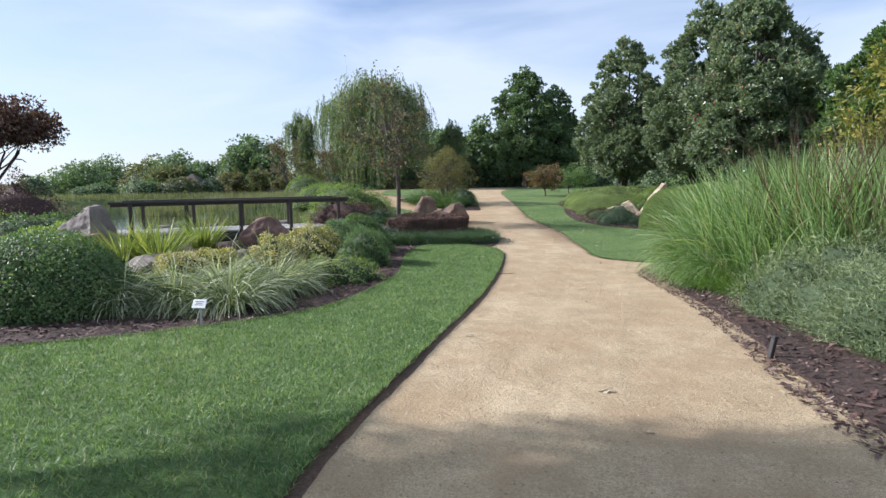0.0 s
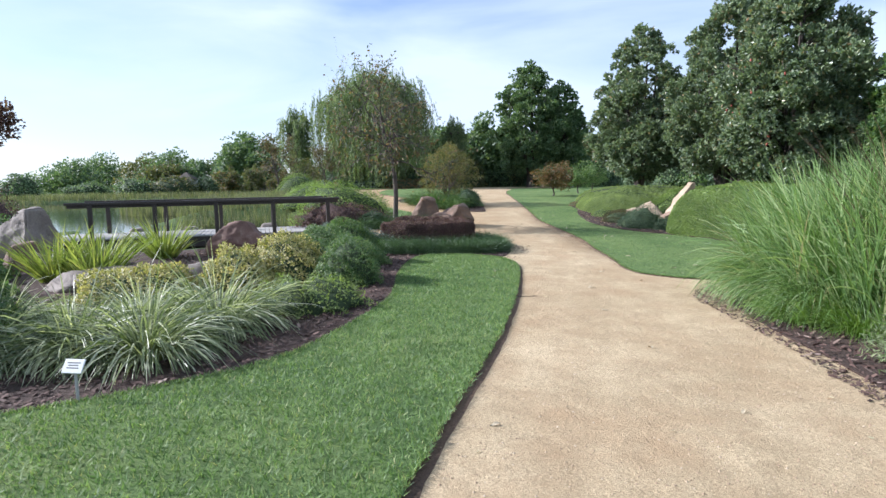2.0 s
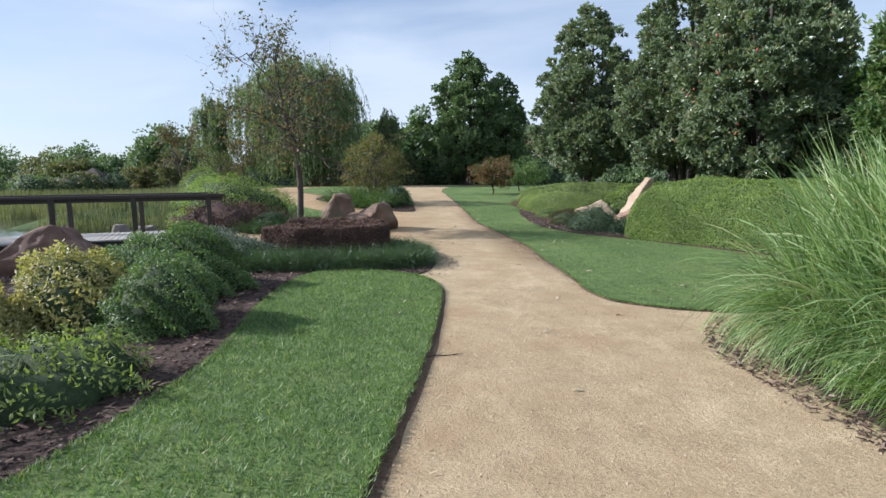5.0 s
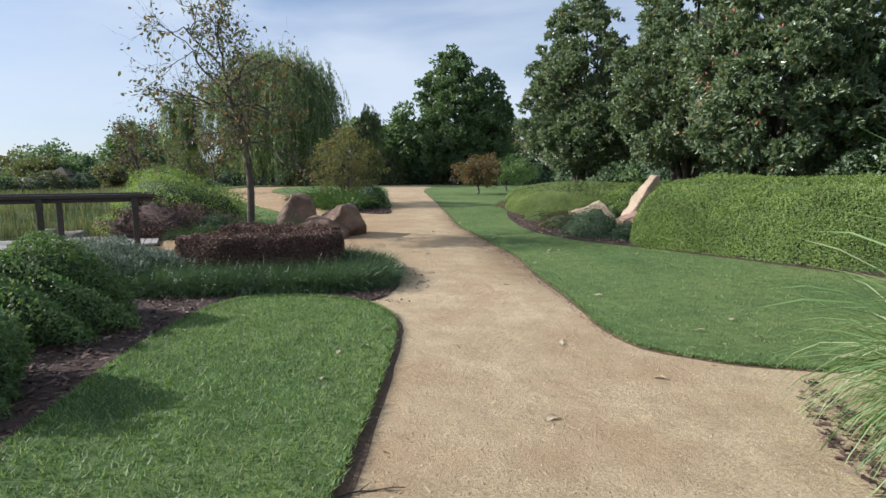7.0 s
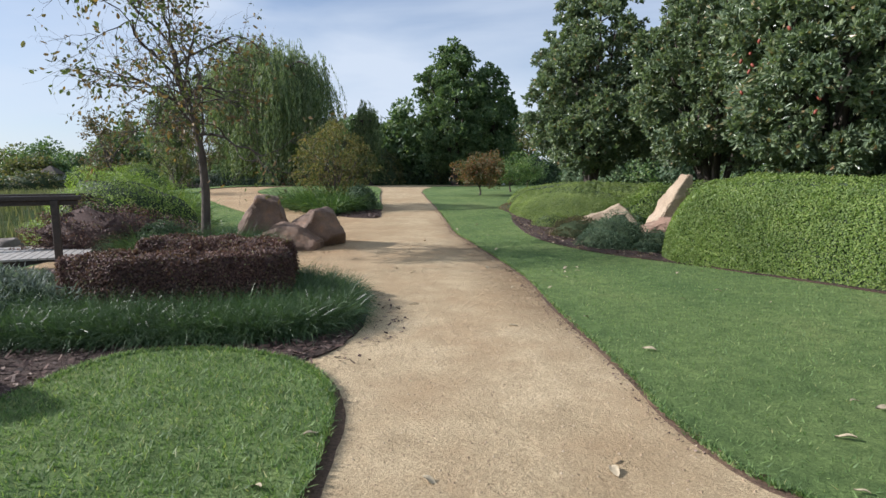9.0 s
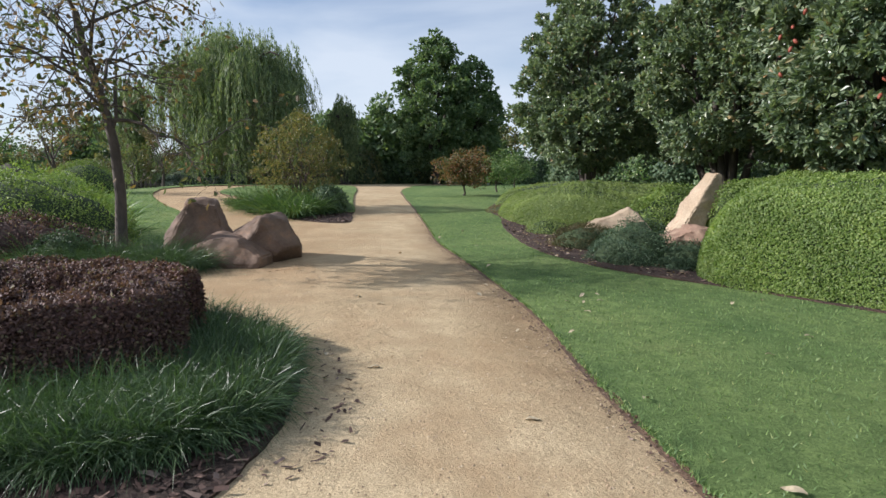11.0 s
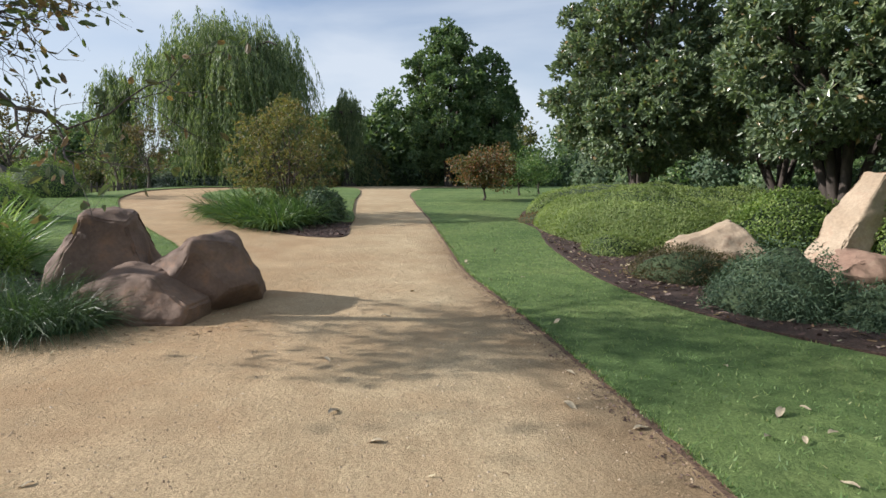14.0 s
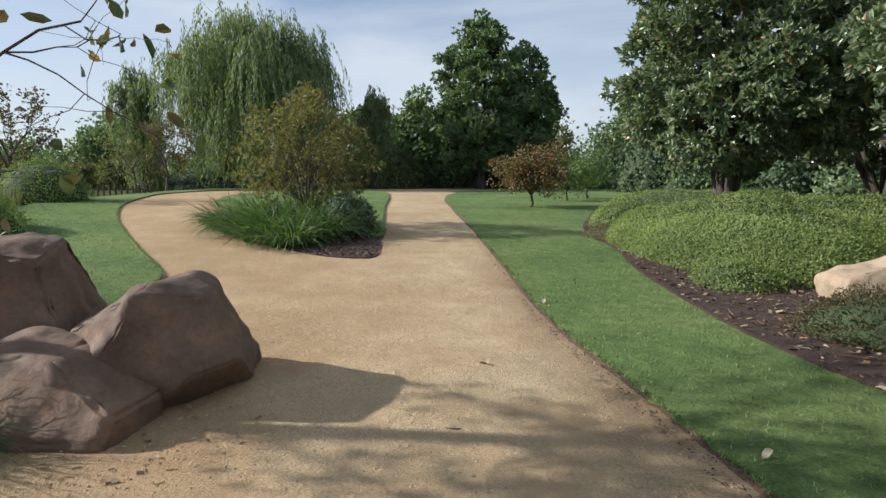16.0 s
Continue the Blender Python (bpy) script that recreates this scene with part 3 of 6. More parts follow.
def lump_dirs(rng, n):
    d = unit(rng.normal(0, 1, (n, 3)))
    d[:, 2] = np.abs(d[:, 2])
    return d


def make_shrub(name, x, y, size, leaf, seed, label, category="shrub", leaves=4000, leaf_l=0.05, leaf_w=0.03, rough=0.12, turn=0.0, spread=0.9, boxy=1.0, group="", sink=0.03, lumps=7, twig=None, depth=0.12):
    """A rounded bush: a solid body coloured dark as inner shade, and leaves all over it; size: half width, half depth,
    height; boxy under 1 squares it up.
    """
    rng = np.random.default_rng(seed)
    bush = thing(name, (x, y, lz(x, y) - sink), label, category, group, turn)
    size = np.asarray(size, float)
    phase = rng.uniform(0, 6.28, (lumps, 3))
    freq = rng.uniform(1.5, 4.5, (lumps, 3))

    def shape(d):
        p = np.sign(d) * np.abs(d) ** boxy
        w = np.ones(len(d))
        for k in range(lumps):
            w += rough / lumps * 2.2 * np.sin(d @ freq[k] * 1.7 + phase[k, 0]) * np.cos(d @ freq[k][::-1] + phase[k, 1])
        return p * w[:, None] * size

    bm = bmesh.new()
    bmesh.ops.create_icosphere(bm, subdivisions=3, radius=1)
    co = np.array([v.co for v in bm.verts])
    low = co[:, 2] < 0
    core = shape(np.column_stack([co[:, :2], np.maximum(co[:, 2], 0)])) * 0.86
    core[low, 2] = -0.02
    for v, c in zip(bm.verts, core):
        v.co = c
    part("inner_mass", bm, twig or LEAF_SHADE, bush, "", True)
    d = lump_dirs(rng, leaves)
    at = shape(d) * rng.uniform(1 - depth, 1.03, (leaves, 1))
    mesh_part("foliage", *leaf_quads(rng, at, d / size * size.min() + [0, 0, 0.15], leaf_l, leaf_w, 0.0, spread, leaf_w > 0.3 * leaf_l), leaf, bush)
    return bush


def blades(rng, roots, aim, length, width, bend, segs=4):
    """Arching strap leaves from the roots; aim: first direction."""
    n = len(roots)
    d = unit(aim)
    ln = (length * rng.uniform(0.6, 1.2, n))[:, None] / segs
    wd = (width * rng.uniform(0.7, 1.2, n))[:, None]
    side = unit(np.cross(d, [0.01, 0.02, 1.0]) + rng.normal(0, 0.3, (n, 3)))
    p, rows = roots.copy(), []
    bd = (bend * rng.uniform(0.5, 1.5, n))[:, None]
    for i in range(segs + 1):
        w = wd * (1.0, 1.0, 0.85, 0.6, 0.08)[min(4, round(4 * i / segs))]
        rows.append(np.stack([p - side * w / 2, p + side * w / 2], 1))
        p = p + d * ln
        d = unit(d + np.array([0, 0, -1.0]) * bd)
    v = np.stack(rows, 1).reshape(-1, 3)
    k = np.arange(n)[:, None] * (2 * (segs + 1))
    f = np.concatenate([k + np.array([[2 * i, 2 * i + 1, 2 * i + 3, 2 * i + 2]]) for i in range(segs)])
    return v, f


def make_clump(name, x, y, radius, height, material, seed, label, category="grass clump", count=350, width=0.012, bend=0.35, splay=0.8, group="", sink=0.02, segs=4):
    """A tuft of arching blades."""
    rng = np.random.default_rng(seed)
    r = radius * 0.45 * rng.uniform(0, 1, count) ** 0.5
    a = rng.uniform(0, 6.283, count)
    roots = np.column_stack([r * np.cos(a), r * np.sin(a), np.zeros(count)])
    a = a + rng.normal(0, 0.35, count)
    s = splay * (0.25 + r / (radius * 0.45))
    aim = np.column_stack([np.cos(a) * s + rng.normal(0, 0.16, count), np.sin(a) * s + rng.normal(0, 0.16, count), np.ones(count)])
    ob = mesh_part(name, *blades(rng, roots, aim, height * 1.25, width, bend, segs), material)
    ob.matrix_basis = pose(x, y, lz(x, y) - sink)
    return tagged(ob, label, category, group)


def make_rock(name, x, y, size, material, seed, label, turn=0.0, top=0.55, shift=(0, 0), sink=0.1, sides=6, wear=1, base=None):
    """A boulder: size is half width, half depth, height; top: how wide the top is; shift: where the top lies."""
    rng = np.random.default_rng(seed)
    bm = bmesh.new()
    for zz, r, k in ((-sink, 1.0, 0.0), (size[2] * 0.36, 0.62 + top * 0.34, 0.5), (size[2] * 0.97, top, 1.0)):
        count = sides if k < 1 else max(3, sides - 2)
        for i in range(count):
            a = 6.283 * (i + 0.5 * k + rng.uniform(-0.3, 0.3)) / count
            q = r * rng.uniform(0.8, 1.12)
            bm.verts.new((math.cos(a) * q * size[0] + shift[0] * k, math.sin(a) * q * size[1] + shift[1] * k, zz + rng.uniform(-0.26, 0.03) * size[2] * k))
    bmesh.ops.convex_hull(bm, input=bm.verts)
    bmesh.ops.delete(bm, geom=[v for v in bm.verts if not v.link_faces], context="VERTS")
    bmesh.ops.dissolve_limit(bm, angle_limit=radians(14), verts=bm.verts, edges=bm.edges)
    bmesh.ops.bevel(bm, geom=list(bm.edges), offset=0.04 * min(size), segments=2, affect="EDGES", clamp_overlap=True)
    bmesh.ops.triangulate(bm, faces=bm.faces)
    for _ in range(3):
        long = [e for e in bm.edges if e.calc_length() > 0.09]
        if long:
            bmesh.ops.subdivide_edges(bm, edges=long, cuts=1)
            bmesh.ops.triangulate(bm, faces=bm.faces)
    for _ in range(wear):
        bmesh.ops.smooth_vert(bm, verts=bm.verts, factor=0.3, use_axis_x=True, use_axis_y=True, use_axis_z=True)
    bm.normal_update()
    s = max(size)
    for v in bm.verts:
        c = v.co
        v.co = c + v.normal * (s * 0.05 * noise.noise(c * (1.7 / s) + Vector((seed, 0, 0))) + s * 0.035 * noise.noise(c * (5.0 / s) + Vector((0, seed, 0))) + s * 0.016 * noise.noise(c * (13.0 / s)))
    ob = part(name, bm, material, None, "", True)
    z = lz(x, y) if base is None else base
    ob.matrix_basis = pose(x, y, z, 0, 0, turn)
    return tagged(ob, label, "boulder")


def cut_rock(name, x, y, size, cuts, material, seed, label, turn=0.0, lean=(0, 0), lift=0.0, worn=2):
    """A quarried boulder: a rounded block (half width, half depth, half height) split along planes.
    cuts: way round in degrees, upward slope in degrees, distance as a share of the block's half size."""
    bm = bmesh.new()
    bmesh.ops.create_cube(bm, size=2)
    for az, el, dist in cuts:
        n = Vector((math.cos(radians(az)) * math.cos(radians(el)), math.sin(radians(az)) * math.cos(radians(el)), math.sin(radians(el))))
        got = bmesh.ops.bisect_plane(bm, geom=[*bm.verts, *bm.edges, *bm.faces], plane_co=n * dist, plane_no=n, clear_outer=True)
        rim = [g for g in got["geom_cut"] if isinstance(g, bmesh.types.BMEdge)]
        if rim:
            bmesh.ops.contextual_create(bm, geom=rim)
    for v in bm.verts:
        v.co = Vector((v.co.x * size[0], v.co.y * size[1], v.co.z * size[2]))
    bmesh.ops.bevel(bm, geom=list(bm.edges), offset=0.07 * min(size), segments=2, affect="EDGES", clamp_overlap=True)
    bmesh.ops.triangulate(bm, faces=bm.faces)
    for _ in range(5):
        long = [e for e in bm.edges if e.calc_length() > 0.06]
        if long:
            bmesh.ops.subdivide_edges(bm, edges=long, cuts=1)
            bmesh.ops.triangulate(bm, faces=bm.faces)
    for _ in range(worn):
        bmesh.ops.smooth_vert(bm, verts=bm.verts, factor=0.4, use_axis_x=True, use_axis_y=True, use_axis_z=True)
    bm.normal_update()
    s = max(size)
    for v in bm.verts:
        c = v.co.copy()
        h = s * 0.10 * noise.noise(c * (1.5 / s) + Vector((seed, 0, 0))) + s * 0.045 * noise.noise(c * (4.0 / s) + Vector((0, seed, 0))) + s * 0.014 * noise.noise(c * (12.0 / s))
        v.co = c + v.normal * h
    ob = part(name, bm, material, None, "", True)
    ob.matrix_basis = pose(x, y, lz(x, y) + lift, lean[0], lean[1], turn)
    return tagged(ob, label, "boulder")


def smooth_loop(pts, steps=8):
    p = np.asarray(pts, float)
    a, b, c, d = np.roll(p, 1, 0), p, np.roll(p, -1, 0), np.roll(p, -2, 0)
    out = []
    for t in np.linspace(0, 1, steps, endpoint=False):
        out.append(0.5 * (2 * b + (c - a) * t + (2 * a - 5 * b + 4 * c - d) * t * t + (3 * b - a - 3 * c + d) * t ** 3))
    return np.stack(out, 1).reshape(-1, 2)


def inside(loop, p):
    x, y = p[:, 0], p[:, 1]
    hit = np.zeros(len(p), bool)
    for (x0, y0), (x1, y1) in zip(loop, np.roll(loop, -1, 0)):
        cross = (y0 > y) != (y1 > y)
        hit ^= cross & (x < (x1 - x0) * (y - y0) / (y1 - y0 + 1e-12) + x0)
    return hit


def to_edge(loop, p):
    """Distance of each point from the outline."""
    best = np.full(len(p), 1e9)
    for a, b in zip(loop, np.roll(loop, -1, 0)):
        ab = b - a
        t = np.clip(((p - a) @ ab) / (ab @ ab + 1e-12), 0, 1)
        best = np.minimum(best, np.linalg.norm(p - a - t[:, None] * ab, axis=1))
    return best


def drape(name, loop, rise, material, step, label, skirt=0.12, ragged=0.0, seed=0, side_material=None):
    """A sheet over the land within the outline, lifted by rise, with a skirt that closes its edge."""
    rng = np.random.default_rng(seed)
    loop = np.asarray(loop, float)
    if ragged:
        loop = loop + rng.normal(0, ragged, loop.shape)
    lo, hi = loop.min(0), loop.max(0)
    gx, gy = np.meshgrid(np.arange(lo[0], hi[0], step), np.arange(lo[1], hi[1], step))
    grid = np.column_stack([gx.ravel(), gy.ravel()])
    grid = grid[inside(loop, grid)]
    grid = grid[to_edge(loop, grid) > step * 0.35]
    pts = [Vector(p) for p in np.concatenate([loop, grid])]
    n = len(loop)
    vs, _, fs, *_ = delaunay_2d_cdt(pts, [], [list(range(n))], 1, 1e-5)
    v2 = np.array([tuple(v) for v in vs])
    z = land(v2[:, 0], v2[:, 1]) + rise
    bm = bmesh.new()
    bv = [bm.verts.new((x, y, h)) for (x, y), h in zip(v2, z)]
    for f in fs:
        bm.faces.new([bv[i] for i in f])
    bmesh.ops.recalc_face_normals(bm, faces=bm.faces)
    if sum(f.normal.z for f in bm.faces) < 0:
        bmesh.ops.reverse_faces(bm, faces=bm.faces)
    if skirt:
        rim = [e for e in bm.edges if e.is_boundary]
        ext = bmesh.ops.extrude_edge_only(bm, edges=rim)
        for v in (g for g in ext["geom"] if isinstance(g, bmesh.types.BMVert)):
            v.co.z -= skirt
        if side_material is not None:
            for f in (g for g in ext["geom"] if isinstance(g, bmesh.types.BMFace)):
                f.material_index = 1
    ob = part(name, bm, material)
    if side_material is not None:
        ob.data.materials.append(side_material)
    return tagged(ob, label, kind="structure")


def hedge_mass(name, loop, height, slope, leaf, seed, label, leaves, leaf_l, leaf_w, core=None, lump=0.07, category="hedge", keep=None, steep=0.78, relief=0.022):
    """A broad clipped planting within the outline: it rises steeply at its edge and rolls gently on top."""
    rng = np.random.default_rng(seed)
    loop = smooth_loop(loop, 6)
    mid = loop.mean(0)
    z0 = lz(*mid)
    mass = thing(name, (*mid, z0), label, category)

    def top(p):
        d = to_edge(loop, p)
        roll = lump * (np.sin(p[:, 0] * 1.9 + seed) * np.cos(p[:, 1] * 1.5) + 0.6 * np.sin(p[:, 0] * 4.1 + p[:, 1] * 3.3))
        fade = np.clip(d / slope, 0, 1)
        tuft = np.sin(p[:, 0] * 13 + 2.1 * np.sin(p[:, 1] * 7)) * np.sin(p[:, 1] * 12 + 1.7 * np.sin(p[:, 0] * 6 + seed)) + 0.7 * np.sin(p[:, 0] * 23 + p[:, 1] * 9) * np.sin(p[:, 1] * 21 - p[:, 0] * 5)
        roll = roll + relief * tuft
        return land(p[:, 0], p[:, 1]) - z0 + 0.03 + (height * (steep * np.sqrt(1 - (1 - np.clip(d / (slope * 0.5), 0, 1)) ** 2) + (1 - steep) * fade) + roll * fade)

    step = 0.18
    lo, hi = loop.min(0), loop.max(0)
    gx, gy = np.meshgrid(np.arange(lo[0], hi[0], step), np.arange(lo[1], hi[1], step))
    g = np.column_stack([gx.ravel(), gy.ravel()])
    g = g[inside(loop, g)]
    g = g[to_edge(loop, g) > 0.07]
    vs, _, fs, *_ = delaunay_2d_cdt([Vector(q) for q in np.concatenate([loop, g])], [], [list(range(len(loop)))], 1, 1e-5)
    v2 = np.array([tuple(v) for v in vs])
    rim = to_edge(loop, v2) < 0.01
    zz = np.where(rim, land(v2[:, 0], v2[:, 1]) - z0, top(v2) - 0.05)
    # solid core, its dark colour painted as the shade between the leaves
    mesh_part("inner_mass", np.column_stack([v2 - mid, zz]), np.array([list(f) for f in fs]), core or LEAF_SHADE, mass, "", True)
    seen = keep or (lambda q: np.ones(len(q), bool))
    p = scatter_in(rng, loop, leaves // 2, seen)
    e = 0.04
    nx = -(top(p + [e, 0]) - top(p - [e, 0])) / (2 * e)
    ny = -(top(p + [0, e]) - top(p - [0, e])) / (2 * e)
    at = np.column_stack([p - mid, top(p) - rng.uniform(0.0, 0.05, len(p))])
    nrm = np.column_stack([np.clip(nx, -3, 3), np.clip(ny, -3, 3), np.ones(len(p))])
    k = rng.integers(0, len(loop), leaves * 3)
    a, b = loop[k], np.roll(loop, -1, 0)[k]
    q = a + (b - a) * rng.uniform(0, 1, (len(k), 1))
    turn = b - a
    n2 = unit(np.column_stack([turn[:, 1], -turn[:, 0]]))
    n2 = np.where(inside(loop, q + n2 * 0.05)[:, None], -n2, n2)
    ok = seen(q)
    q, n2 = q[ok][: leaves // 2], n2[ok][: leaves // 2]
    d = slope * 0.5 * (1 - np.cos(rng.uniform(0, 1.571, len(q))))
    q = q - n2 * d[:, None]
    up = top(q) - (land(q[:, 0], q[:, 1]) - z0)
    side_z = land(q[:, 0], q[:, 1]) - z0 + up * rng.uniform(0.93, 1.03, len(q))
    at = np.concatenate([at, np.column_stack([q - mid + n2 * 0.03, side_z])])
    nrm = np.concatenate([nrm, np.column_stack([n2, 0.25 + 1.6 * d / slope])])
    mesh_part("foliage", *leaf_quads(rng, at, nrm, leaf_l, leaf_w, 0.0, 0.75, True), leaf, mass)
    return mass


def branch_tree(name, x, y, trunk_pts, trunk_r, starts, limb_len, depth, leaf, bark, seed, label, leaves, leaf_l, leaf_w, spread=0.55, rise=0.25, droop=0.5, kids=3, thin=0.45, wander=0.14, base=None):
    """A tree whose branches show: a bent trunk, limbs that divide, and leaves along the twigs."""
    rng = np.random.default_rng(seed)
    tree = thing(name, (x, y, lz(x, y) - 0.05 if base is None else base), label, "tree")
    tp = np.asarray(trunk_pts, float)
    n = len(tp)
    trunk = tube(tp, np.linspace(trunk_r * 1.15, trunk_r * 0.6, n) * np.where(np.arange(n) == 0, 1.35, 1.0), 10)
    mesh_part("trunk", *trunk, bark, tree, "", True)
    twigs, tips = [], []
    for k, (f, ang, up) in enumerate(starts):
        i = f * (n - 1)
        j = min(int(i), n - 2)
        p = tp[j] * (1 - i + j) + tp[j + 1] * (i - j)
        sets = []
        limbs(rng, p, (math.cos(ang), math.sin(ang), up), limb_len * rng.uniform(0.8, 1.2), trunk_r * thin, depth, spread, rise, wander, kids, sets, tips, 6)
        mesh_part("limb", *join_quads(*sets), bark, tree, "", True)
    q = np.array([t[0] for t in tips])
    d = np.array([t[1] for t in tips])
    pick = rng.integers(0, len(q), leaves)
    at = q[pick] + rng.normal(0, 0.07, (leaves, 3))
    mesh_part("crown", *oval_leaves(rng, at, d[pick], leaf_l, leaf_w, droop, 0.8), leaf, tree)
    return tree


def scatter_in(rng, loop, n, keep=None):
    lo, hi = loop.min(0), loop.max(0)
    p = rng.uniform(lo, hi, (n * 4, 2))
    ok = inside(loop, p)
    if keep is not None:
        ok &= keep(p)
    return p[ok][:n]


def turf_blades(name, loop, rise, n, seed, label, keep, h=0.035):
    """Short mown blades over the near part of a lawn, with a longer fringe at its edge."""
    rng = np.random.default_rng(seed)
    p = scatter_in(rng, loop, n, keep)
    k = rng.integers(0, len(loop), n // 14)
    f = rng.uniform(0, 1, (n // 14, 1))
    rim = loop[k] * (1 - f) + np.roll(loop, -1, 0)[k] * f + rng.normal(0, 0.014, (n // 14, 2))
    rim = rim[keep(rim)]
    hh = np.concatenate([np.full(len(p), h), np.full(len(rim), h * 1.0)])
    p = np.concatenate([p, rim])
    z = land(p[:, 0], p[:, 1]) + rise - 0.004
    a = rng.uniform(0, 6.283, len(p))
    w = rng.uniform(0.0032, 0.0066, len(p))
    side = np.column_stack([np.cos(a) * w, np.sin(a) * w, np.zeros(len(p))])
    root = np.column_stack([p, z])
    tip = root + np.column_stack([rng.normal(0, 0.6, (len(p), 2)) * hh[:, None], hh * rng.uniform(0.45, 1.15, len(p))])
    v = np.stack([root - side, root + side, tip], 1).reshape(-1, 3)
    ob = mesh_part(name, v, np.arange(len(v)).reshape(-1, 3), BLADE)
    return tagged(ob, label, "grass", kind="stuff")


def chips(name, loop, rise, n, seed, label, keep, material, length=0.06, width=0.022):
    rng = np.random.default_rng(seed)
    p = scatter_in(rng, loop, n, keep)
    at = np.column_stack([p, land(p[:, 0], p[:, 1]) + rise + rng.uniform(0.0, 0.012, len(p))])
    a = rng.uniform(0, 6.283, len(p))
    d = np.column_stack([np.cos(a), np.sin(a), rng.normal(0.1, 0.22, len(p))])
    side = np.column_stack([-np.sin(a), np.cos(a), rng.normal(0, 0.35, len(p))])
    ln = length * rng.uniform(0.4, 1.4, (len(p), 1))
    wd = width * rng.uniform(0.5, 1.5, (len(p), 1))
    v = np.stack([at - side * wd / 2, at + side * wd / 2, at + d * ln + side * wd * 0.4, at + d * ln - side * wd * 0.35], 1)
    ob = mesh_part(name, v.reshape(-1, 3), np.arange(4 * len(p)).reshape(-1, 4), material)
    return tagged(ob, label, "ground litter", kind="stuff")


def pebbles(name, loop, rise, n, seed, label, keep, material, size=0.006):
    rng = np.random.default_rng(seed)
    p = scatter_in(rng, loop, n, keep)
    c = np.column_stack([p, land(p[:, 0], p[:, 1]) + rise])
    s = size * rng.uniform(0.5, 1.8, len(p)) ** 1.3
    ring = []
    for k in range(4):
        a = k * 1.571 + rng.uniform(-0.4, 0.4, len(p))
        ring.append(c + np.column_stack([np.cos(a) * s, np.sin(a) * s, np.zeros(len(p))]))
    ring.append(c + np.column_stack([rng.normal(0, 0.2, (len(p), 2)) * s[:, None], s * 0.8]))
    v = np.stack(ring, 1).reshape(-1, 3)
    i = np.arange(len(p))[:, None] * 5
    f = np.concatenate([i + [[k, (k + 1) % 4, 4]] for k in range(4)])
    ob = mesh_part(name, v, f, material)
    return tagged(ob, label, "gravel", kind="stuff")


def reed_bed(name, loop, n, height, seed, label, material=None, width=0.03):
    rng = np.random.default_rng(seed)
    loop = smooth_loop(loop, 4)
    p = scatter_in(rng, loop, n)
    root = np.column_stack([p, np.maximum(land(p[:, 0], p[:, 1]), WATER_Z - 0.1)])
    aim = np.column_stack([rng.normal(0, 0.12, (len(p), 2)), np.ones(len(p))])
    ob = mesh_part(name, *blades(rng, root, aim * 1.0, height, width, 0.08, 3), material or B_REED)
    return tagged(ob, label, "reeds", kind="stuff")


def edge_strip(name, loop, keep, width, rise, material, seed, label):
    """A ragged strip of soil along the outside of an outline."""
    rng = np.random.default_rng(seed)
    loop = np.asarray(loop, float)
    t = np.roll(loop, -1, 0) - np.roll(loop, 1, 0)
    n = unit(np.column_stack([t[:, 1], -t[:, 0]]))
    n = np.where(inside(loop, loop + n * 0.03)[:, None], -n, n)
    w = width * (0.85 + 0.2 * np.sin(np.arange(len(loop)) * 0.21 + seed) ** 2 + rng.uniform(-0.08, 0.12, len(loop)))
    rows = [loop - n * 0.03, loop + n * (w * 0.5)[:, None], loop + n * w[:, None]]
    v = np.concatenate([np.column_stack([r, land(r[:, 0], r[:, 1]) + rise - 0.004 * (k == 2)]) for k, r in enumerate(rows)])
    m = len(loop)
    ok = keep(loop) & keep(np.roll(loop, -1, 0))
    i = np.arange(m)[ok]
    j = (i + 1) % m
    f = np.concatenate([np.column_stack([i + k * m, j + k * m, j + (k + 1) * m, i + (k + 1) * m]) for k in range(2)])
    return tagged(mesh_part(name, v, f, material, None, "", True), label, kind="structure")


# ---- ground, path, beds, lawns, water ----
def build_ground():
    xs = np.concatenate([[-2500, -800, -300], np.arange(-120, -50, 6), np.arange(-50, 14, 0.8), np.arange(14, 60, 3), np.arange(60, 130, 8), [300, 800, 2500]])
    ys = np.concatenate([[-2500, -600, -150, -60, -30], np.arange(-20, 76, 0.8), np.arange(76, 140, 6), [200, 400, 900, 2500]])
    gx, gy = np.meshgrid(xs, ys)
    v = np.column_stack([gx.ravel(), gy.ravel(), land(gx.ravel(), gy.ravel())])
    w, h = len(xs), len(ys)
    i = (np.arange(h - 1)[:, None] * w + np.arange(w - 1)[None, :]).ravel()
    tagged(mesh_part("ground", v, np.column_stack([i, i + 1, i + w + 1, i + w]), FAR_TURF, None, "", True), "rough green parkland grass sloping to a pond", kind="structure")


LAWN_LEFT = smooth_loop([(-1.15, -5), (-1.02, 0), (-0.83, 2.74), (-0.69, 3.56), (-0.43, 4.7), (-0.1, 6.1), (0.42, 8.25), (0.73, 9.7), (1.04, 11.4), (1.31, 13.3), (1.36, 14.35), (1.22, 14.95), (0.93, 15.35), (0.5, 15.62), (0.0, 15.75), (-0.45, 15.65), (-0.75, 15.2), (-0.92, 14.3), (-0.98, 13.0), (-0.93, 11.8), (-0.95, 10.6), (-1.3, 8.9), (-1.75, 7.6), (-2.65, 6.69), (-3.63, 6.02), (-4.6, 5.62), (-8, 4.6), (-12, 4.2), (-12, -5)])
